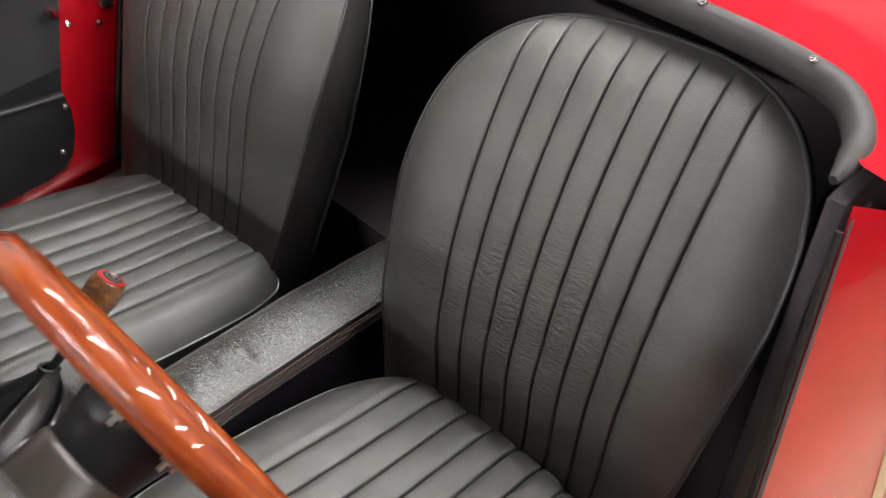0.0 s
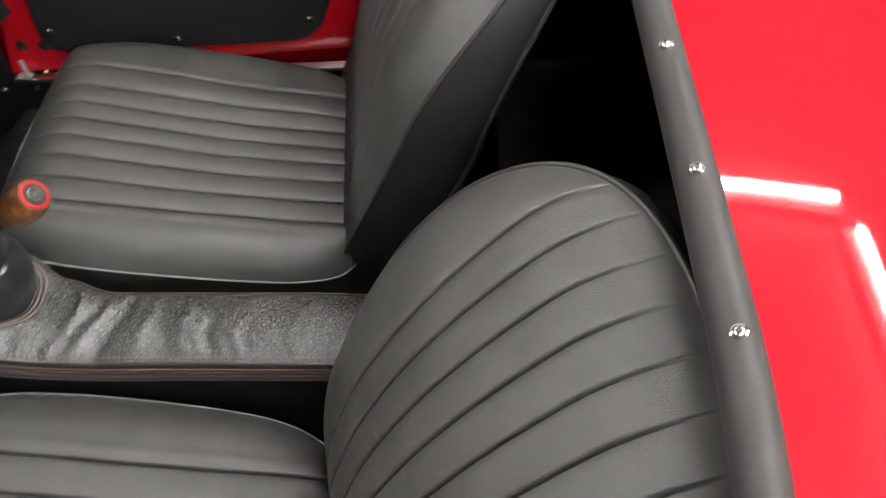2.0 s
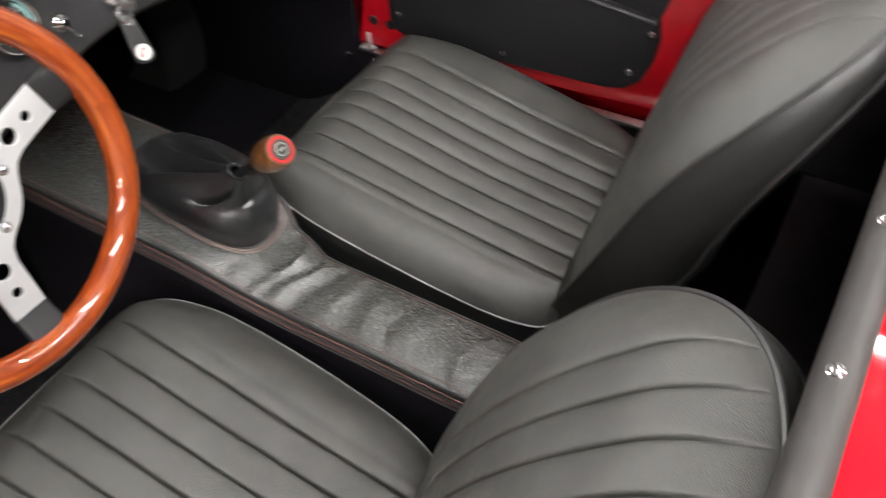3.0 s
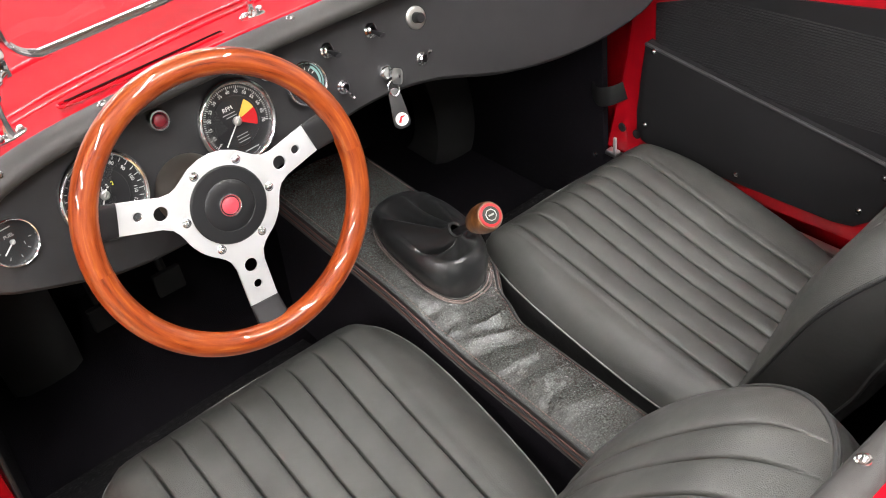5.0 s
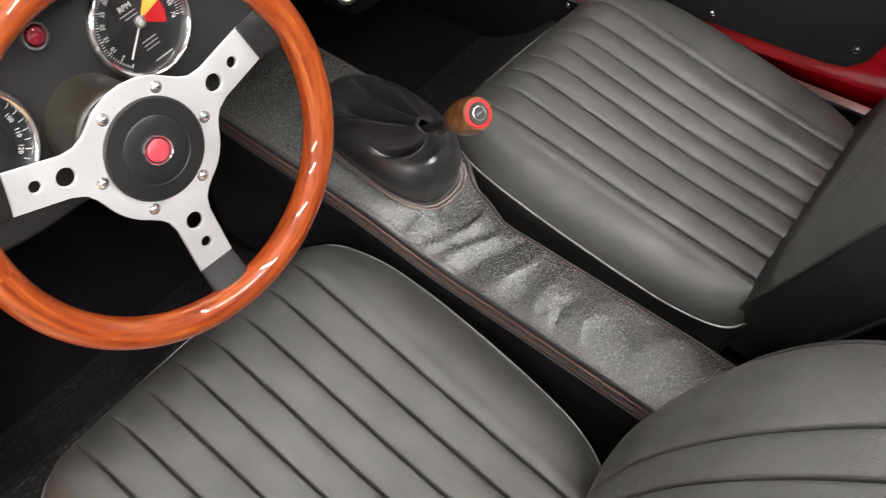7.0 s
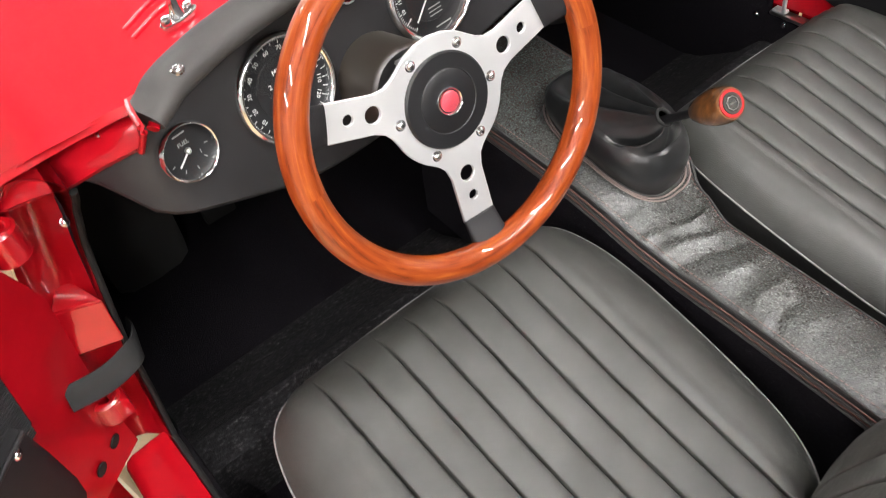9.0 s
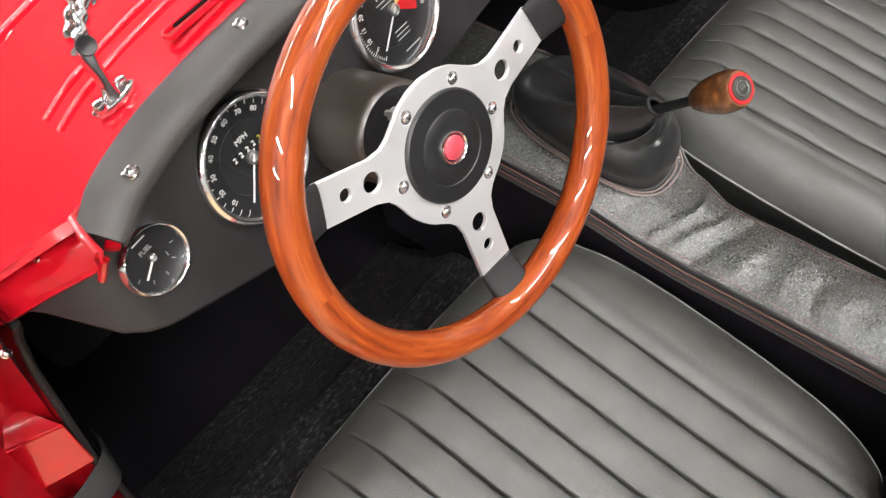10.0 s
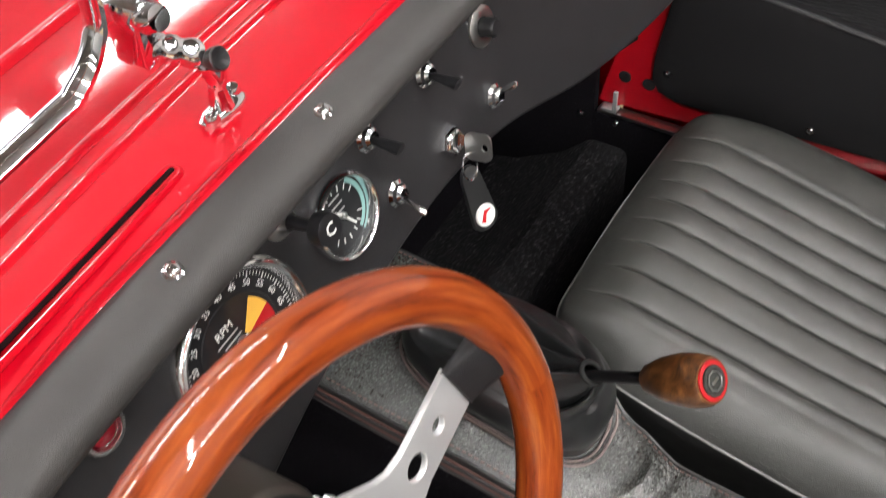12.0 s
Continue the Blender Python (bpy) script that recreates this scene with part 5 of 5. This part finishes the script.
bm = bmesh.new()
grid(bm, gaiter, 180, 56, wrap=True)
part("gaiter_leather", bm, BOOT, boot, "soft black leather folds", sharp=0)
for off, mt in ((1.0, PIPING), (1.05, SEAM), (1.11, SEAM)):
    bm = bmesh.new()
    tube(bm, [Vector((-0.010 + (boot_ring(a).x + 0.010) * off, 0.094 + (boot_ring(a).y - 0.094) * off, boot_ring(a).z - 0.001)) for a in [2 * math.pi * k / 80 for k in range(80)]], 0.0024 if mt is PIPING else 0.0014, 6, closed=True)
    part("foot_seam", bm, mt, boot, "" if mt is PIPING else "grey-brown stitched seam")
bm = bmesh.new()
tube(bm, [(-0.021 + 0.0090 * math.cos(2 * math.pi * k / 24), 0.0090 * math.sin(2 * math.pi * k / 24), 0.622 + 0.0065 * math.sin(2 * math.pi * k / 24)) for k in range(24)], 0.0026, 8, closed=True)
part("collar", bm, RUBBER, boot, "rolled collar")
lever = thing("gear_lever", "black gear lever with varnished wooden knob and red ringed badge", "gear lever")
A, B = Vector((-0.019, 0.02, 0.60)), Vector((-0.0325, -0.101, 0.7035))
ax = (B - A).normalized()
bm = bmesh.new()
tube(bm, [A, A + ax * 0.10], 0.0055, 14)
part("shaft", bm, PLASTIC, lever, "black steel shaft")
K = facing(B, ax)
bm = bmesh.new()
lathe(bm, [(0.0, -0.066), (0.010, -0.066), (0.013, -0.062), (0.0185, -0.045), (0.0215, -0.025), (0.0212, -0.012), (0.0195, -0.003), (0.0178, 0.0), (0.0, 0.0)], K, 40)
knob = part("knob", bm, WALNUT, lever, "varnished dark wooden knob")
bm = bmesh.new()
lathe(bm, [(0.0158, -0.001), (0.0158, 0.0012), (0.0150, 0.0017), (0.0125, 0.0014), (0, 0.0014)], K, 36)
part("badge_ring", bm, REDMARK, knob, "red enamel ring")
bm = bmesh.new()
lathe(bm, [(0.0125, 0.0012), (0.0122, 0.0024), (0.009, 0.0026), (0.0085, 0.0020), (0.006, 0.0021), (0.0055, 0.0027), (0, 0.0027)], K, 30)
badge = part("badge", bm, BADGE, knob, "small round dark silver badge")
bm = bmesh.new()
tube(bm, [K @ Vector((0.0078 * math.cos(radians(22.5 + 45 * k)), 0.0078 * math.sin(radians(22.5 + 45 * k)), 0.0030)) for k in range(8)], 0.0007, 6, closed=True)
tube(bm, [K @ Vector((-0.004, 0.0, 0.0030)), K @ Vector((0.004, 0.0, 0.0030))], 0.0012, 6)
part("emblem", bm, STEEL, badge, "raised bar in an eight-sided frame")

# ---------------------------------------------------------------- passenger door trim
def pocket_x(y):
    return 0.613 + 0.053 * (0.15 - y)


def on_door(y, z, out=0.0):
    return Vector((pocket_x(y) - out, y, z))


POCKET = [(0.158, 0.632), (0.172, 0.56), (0.187, 0.470), (0.188, 0.430), (0.176, 0.408), (0.150, 0.398), (0.05, 0.393), (-0.10, 0.390), (-0.24, 0.388), (-0.275, 0.394), (-0.300, 0.415), (-0.318, 0.455), (-0.325, 0.50), (-0.320, 0.540)]


def door_pocket(side, label):
    pocket = thing("door_pocket", label, "door pocket", "pockets on the doors")

    outline = [(y - 0.034 if side < 0 and y > 0.1 else y, z) for y, z in POCKET]

    def lay(bm):
        if side < 0:
            bmesh.ops.scale(bm, vec=(-1, 1, 1), verts=bm.verts)
            bmesh.ops.reverse_faces(bm, faces=bm.faces)
        return hung(side, bm)

    bm = bmesh.new()
    rows = []
    for grow, out in ((1.012, -0.004), (1.004, 0.008), (1.0, 0.0115), (0.985, 0.0135), (0.93, 0.0145)):
        rows.append([bm.verts.new(on_door(-0.07 + (y + 0.07) * grow, 0.5 + (z - 0.5) * grow, out + 0.012 * max(0, (z - 0.45)) / 0.15 * (out > 0))) for y, z in outline])
    n = len(POCKET)
    for A, B in zip(rows, rows[1:]):
        for k in range(n):
            bm.faces.new((A[k], A[(k + 1) % n], B[(k + 1) % n], B[k]))
    bm.faces.new(rows[-1])
    bmesh.ops.recalc_face_normals(bm, faces=bm.faces)
    part("pocket_panel", lay(bm), PANEL, pocket, "black vinyl pocket front")
    bm = bmesh.new()
    front_y = outline[0][0]
    tube(bm, [on_door(front_y + (-0.320 - front_y) * k / 20, 0.632 + (0.540 - 0.632) * k / 20, 0.026 - 0.004 * k / 20) for k in range(21)], 0.0035, 8)
    part("top_bead", lay(bm), VINYL if side > 0 else PANEL, pocket, "rolled top edge")
    for y, z in ((outline[0][0] - 0.021, 0.622), (outline[2][0] - 0.022, 0.449), (-0.046, 0.413), (-0.282, 0.432), (-0.316, 0.517)):
        p = on_door(y, z, 0.0145 + 0.012 * max(0, (z - 0.45)) / 0.15)
        nrm = Vector((-1, -0.05, 0.05))
        if side < 0:
            p = flare(Vector((-p.x, p.y, p.z)))
            turn = Matrix.Rotation(radians(SWING), 4, "Z")
            p, nrm = turn @ (p - HINGE) + HINGE, turn @ Vector((1, -0.05, 0.05))
        screw_head(p, nrm, 0.0052, pocket)
    for y, z in ((0.233, 0.413), (0.194, 0.411)):
        bm = bmesh.new()
        lathe(bm, [(0.010, 0), (0.0098, 0.002), (0.008, 0.0025), (0, 0.0022)], facing((0.607, y, z), (-1, 0, 0)), 24)
        part("grommet", lay(bm), RUBBER, pocket, "black rubber grommet in the red door")
    return pocket


door_pocket(1, "black vinyl door pocket screwed to the red passenger door")
door_pocket(-1, "black vinyl door pocket screwed to the open driver's door")


def liner_out(z):
    return 0.005 + 0.012 * ((z - 0.355) / 0.53) ** 2


def door_liner(side, label):
    liner = thing("door_liner", label, "door liner", "liners on the doors")

    def lay(bm):
        if side < 0:
            bmesh.ops.scale(bm, vec=(-1, 1, 1), verts=bm.verts)
            bmesh.ops.reverse_faces(bm, faces=bm.faces)
        return hung(side, bm)

    bm = bmesh.new()
    ol = [(0.150, 0.60), (0.148, 0.708), (-0.035, 0.765), (-0.27, 0.79), (-0.395, 0.775), (-0.376, 0.70), (-0.349, 0.619), (-0.320, 0.53)]
    fr = [bm.verts.new(on_door(y, z, liner_out(z))) for y, z in ol]
    bk = [bm.verts.new(on_door(y, z, -0.02)) for y, z in ol]
    bm.faces.new(fr)
    for k in range(len(ol)):
        bm.faces.new((bk[k], bk[(k + 1) % len(ol)], fr[(k + 1) % len(ol)], fr[k]))
    bmesh.ops.recalc_face_normals(bm, faces=bm.faces)
    part("liner_sheet", lay(bm), PANEL, liner, smooth=False)
    bm = bmesh.new()
    for k in range(34):
        z0 = 0.585 + 0.0048 * k
        y1 = 0.148 if z0 < 0.708 else 0.148 - (z0 - 0.708) / 0.047 * 0.183
        y0 = -0.338 - (z0 - 0.585) * 0.33
        tube(bm, [on_door(y1, z0, liner_out(z0)), on_door(y0, z0, liner_out(z0))], 0.0014, 5)
    part("ribs", lay(bm), PANEL, liner, "fine raised ribs")


door_liner(1, "dark ribbed liner above the passenger door's pocket")
door_liner(-1, "dark ribbed liner above the open driver's door pocket")
# door lever and latch keep
lv = thing("door_lever", "small chrome door lever at the rear of the liner", "door lever")
bm = bmesh.new()
tube(bm, curve([on_door(-0.366, 0.676, 0.010), on_door(-0.356, 0.685, 0.022), on_door(-0.340, 0.700, 0.034)], 10), [0.006, 0.006, 0.0055, 0.005, 0.005, 0.005, 0.005, 0.006, 0.007, 0.008, 0.006], 10)
part("lever", bm, CHROME, lv)
kp = thing("latch_keep", "dull steel latch plate with two screws on the red door", "latch")
bm = bmesh.new()
box(bm, (0.630, -0.468, 0.652), (0.643, -0.442, 0.690), 0.005)
part("plate", bm, STEEL, kp)
for y, z in ((-0.377, 0.650), (-0.432, 0.628)):
    screw_head(on_door(y, z, 0.006), (-1, -0.05, 0.05), 0.0045, kp)
# drain holes, bracket and check strap at the front of the door opening
bm = bmesh.new()
box(bm, (0.588, 0.236, 0.350), (0.594, 0.243, 0.392), 0.001)
box(bm, (0.588, 0.236, 0.350), (0.604, 0.262, 0.356), 0.001)
br = part("striker_bracket", bm, ALU)
tagged(br, "small bright bracket at the foot of the door opening", "bracket")
bm = bmesh.new()
sp = curve([(0.592, 0.30, 0.485), (0.575, 0.27, 0.487), (0.578, 0.24, 0.497), (0.603, 0.222, 0.505)], 20)
tube(bm, sp, 0.02, 8, flat=(0.003, 0.021), up=(0, 0, 1))
st = part("check_strap", bm, RUBBER)
tagged(st, "black leather check strap at the passenger door", "strap")
for z in (0.478, 0.500):
    screw_head((0.5935, 0.298, z), (-1, 0, 0), 0.004, st)

bm = bmesh.new()
sp = curve([(-0.668, 0.275, 0.545), (-0.668, 0.245, 0.556), (-0.681, 0.222, 0.558), (-0.720, 0.214, 0.554), (-0.768, 0.214, 0.560)], 28)
tube(bm, sp, 0.02, 10, flat=(0.0026, 0.0165), up=(0.25, 0.6, 0.75))
st = part("check_strap", bm, RUBBER)
tagged(st, "black leather check strap across the open driver's door", "strap")

# ---------------------------------------------------------------- scuttle fittings
screen = thing("aero_screen", "small upright racing windscreen in a chrome frame on the scuttle", "windscreen")


def screen_y(x):
    return 0.220 - 0.16 * x * x



fr_pts = []
for x, z in ((-0.455, 1.18), (-0.455, 1.06), (-0.448, 1.03), (-0.428, 1.013), (-0.40, 1.010), (-0.25, 1.010), (-0.225, 1.013), (-0.205, 1.03), (-0.198, 1.06), (-0.198, 1.18)):
    fr_pts.append((x, screen_y(x) - 0.18 * (z - 1.01), z))
fr_pts = curve(fr_pts, 60)
top = [(x, screen_y(x) - 0.18 * (z - 1.01), z) for x, z in ((-0.198, 1.18), (-0.205, 1.20), (-0.225, 1.208), (-0.43, 1.208), (-0.448, 1.20), (-0.455, 1.18))]
bm = bmesh.new()
tube(bm, fr_pts + curve(top, 16)[1:-1], 0.007, 10, closed=True, flat=(0.0048, 0.0075), up=(0, 1, 0.18))
part("frame", bm, CHROME, screen, "chrome frame")
bm = bmesh.new()
grid(bm, lambda u, v: Vector((-0.453 + 0.253 * u, screen_y(-0.453 + 0.253 * u) - 0.18 * 0.19 * v, 1.012 + 0.19 * v)), 12, 1)
g1 = part("pane", bm, GLASS, screen, "clear glass pane", smooth=False)
g1.visible_shadow = False
for sx, fx in ((-0.474, -0.4925), (-0.178, -0.159)):
    d = 1 if sx > -0.3 else -1
    SY = screen_y(sx)
    FY = SY - 0.028
    base = 0.958 - 0.012 * (d < 0)
    bm = bmesh.new()
    lathe(bm, [(0.0130, -0.002), (0.0130, 0.002), (0.011, 0.0045), (0.005, 0.0065), (0.0, 0.007)], facing((fx, FY, base), (0.1 * d, -0.15, 1), (0, 1, 0)) @ Matrix.Diagonal((1.45, 0.62, 1, 1)), 28)
    for e in (-1, 1):
        lathe(bm, [(0.0050, 0.0), (0.0050, 0.004), (0.0036, 0.0065), (0.0, 0.0072)], facing((fx + e * 0.0125, FY + e * 0.003, base + 0.002), (0.1 * d, -0.15, 1)), 14)
    tube(bm, curve([(fx, FY, base + 0.004), (fx, FY - 0.001, base + 0.018), (fx + d * 0.001, FY - 0.002, 0.980), (fx + d * 0.001, FY - 0.001, 0.993)], 16), [0.0080 - 0.0028 * math.sin(math.pi * (k / 16) ** 0.8) for k in range(17)], 12)
    foot = part("stanchion", bm, CHROME, screen, "cast chrome stanchion")
    bm = bmesh.new()
    box(bm, (-0.010, -0.011, -0.020), (0.010, 0.011, 0.020), 0.003, m=pose(sx - d * 0.003, SY - 0.010, 1.026, 8, 0, d * 10))
    lathe(bm, [(0.0085, -0.004), (0.0095, 0.004), (0.007, 0.011), (0, 0.012)], facing((sx - d * 0.003, SY - 0.022, 1.036), (0, -1, 0.2)), 16)
    tube(bm, curve([(sx - d * 0.004, SY - 0.012, 1.014), (sx + d * 0.008, SY - 0.018, 1.006), (fx, FY + 0.002, 0.998)], 12), [0.0085, 0.0088, 0.008, 0.0072, 0.0078, 0.0088, 0.0088, 0.0078, 0.0075, 0.0085, 0.009, 0.0085, 0.007], 12)
    part("clamp_block", bm, CHROME, screen, "chrome clamp block")
    bm = bmesh.new()
    lathe(bm, [(0.0050, -0.008), (0.0066, -0.004), (0.0080, 0.000), (0.0082, 0.0050), (0.0072, 0.0062), (0.0034, 0.0050), (0.0, 0.0046)], facing((fx, FY - 0.008, 0.998), (d * 0.1, -1, 0.45)) @ Matrix.Scale(0.86, 4), 24)
    part("clamp_knob", bm, PLASTIC, screen, "black clamp knob")
    bm = bmesh.new()
    pts = curve([(sx, SY - 0.012, 1.050), (sx + d * 0.018, SY - 0.016, 1.052), (sx + d * 0.042, SY - 0.010, 1.046)], 12)
    tube(bm, pts, [0.0085, 0.008, 0.007, 0.006, 0.0052, 0.0048, 0.0048, 0.005, 0.0058, 0.0066, 0.007, 0.0066, 0.004], 10)
    part("wing_nut", bm, CHROME, screen, "chrome wing lever")
# demister slot
slot = thing("demister_slot", "narrow dark demister slot in the red scuttle", "slot")
# flat dark plate on the skin stands in for the shade inside the slot
bm = plate(round_rect(0.215, 0.0032, 0.0015), 0.001, pose(-0.317, 0.1715, 0.9588, 0, 0, 4.5))
part("opening", bm, DARK, slot, "flat dark plate for the shaded opening", smooth=False)
bm = bmesh.new()
tube(bm, [pose(-0.320, 0.1720, 0.9555, 0, 0, 4.5) @ Vector((x, y, 0)) for x, y in round_rect(0.226, 0.011, 0.005, 8)], 0.003, 8, closed=True, flat=(0.0022, 0.0022), up=(0, 0, 1))
part("pressed_edge", bm, RED, slot, "raised red edge round the slot")
bm = bmesh.new()
lip = []
for k in range(97):
    x = -0.572 + 1.144 * k / 96
    drop = spline(abs(x), [(0, 0), (0.25, -0.003), (0.42, -0.009), (0.50, -0.017), (0.56, -0.037), (0.60, -0.052)])
    lip.append((x, scuttle_edge(x) - 0.001, 0.9565 + drop))
tube(bm, lip, 0.005, 10, flat=(0.006, 0.0042), up=(0, 0, 1))
part("rolled_lip", bm, RED, car, "rolled red edge of the scuttle")
for y0, r in ((0.229, 0.0024), (0.248, 0.0024), (0.345, 0.0035)):
    bd = thing("scuttle_bead", "thin raised bead pressed into the red scuttle", "bead", "beads on the scuttle")
    bm = bmesh.new()
    pts = []
    for k in range(61):
        x = -0.53 + 1.06 * k / 60
        y = y0 - 0.16 * x * x
        drop = lerp(abs(x), [(0, 0), (0.25, -0.003), (0.42, -0.009), (0.50, -0.017), (0.56, -0.037)])
        z = 0.957 + soft(y, [(0.1, 0.0), (0.75, 0.035), (1.4, 0.0), (2.1, -0.22)]) + drop
        pts.append((x, y, z))
    tube(bm, pts, r, 8, flat=(r * 2.2, r), up=(0, 0, 1))
    part("bead", bm, RED, bd)
for x, y in ((-0.222, 0.262), (0.08, 0.30)):
    st2 = thing("filler_cap", "small round chrome cap on the scuttle", "cap", "chrome caps on the scuttle")
    bm = bmesh.new()
    lathe(bm, [(0.017, 0), (0.0175, 0.004), (0.015, 0.008), (0.0, 0.0095)], facing((x, y, 0.962), (0, 0, 1)), 28)
    part("cap", bm, CHROME, st2)

# ---------------------------------------------------------------- pedals
for x, name in ((-0.42, "clutch_pedal"), (-0.28, "brake_pedal")):
    th = thing(name, "black foot pedal on a dark steel arm", "pedal", "pedals in the footwell")
    bm = bmesh.new()
    tube(bm, curve([(x, 0.78, 0.62), (x, 0.72, 0.48), (x, 0.68, 0.33)], 12), 0.009, 8)
    part("arm", bm, RUBBER, th)
    bm = bmesh.new()
    box(bm, (x - 0.030, 0.657, 0.28), (x + 0.030, 0.672, 0.335), 0.004)
    part("pad", bm, RUBBER, th, "ribbed rubber pad")

# ---------------------------------------------------------------- road wheels
for side, wy in ((-1, -1.08), (1, -1.08), (-1, 1.0), (1, 1.0)):
    q = facing((side * 0.56, wy, 0.29), (side, 0, 0))
    bm = bmesh.new()
    lathe(bm, [(0.17, -0.07), (0.27, -0.075), (0.286, -0.05), (0.29, 0.0), (0.286, 0.05), (0.27, 0.072), (0.20, 0.075), (0.185, 0.06)], q, 48)
    w = part("road_wheel", bm, TYRE, car)
    part("tyre_wall", lathe(bmesh.new(), [(0.185, 0.06), (0.17, 0.02), (0.06, 0.045), (0, 0.05)], q, 40), STEEL, w, "silver wheel disc")
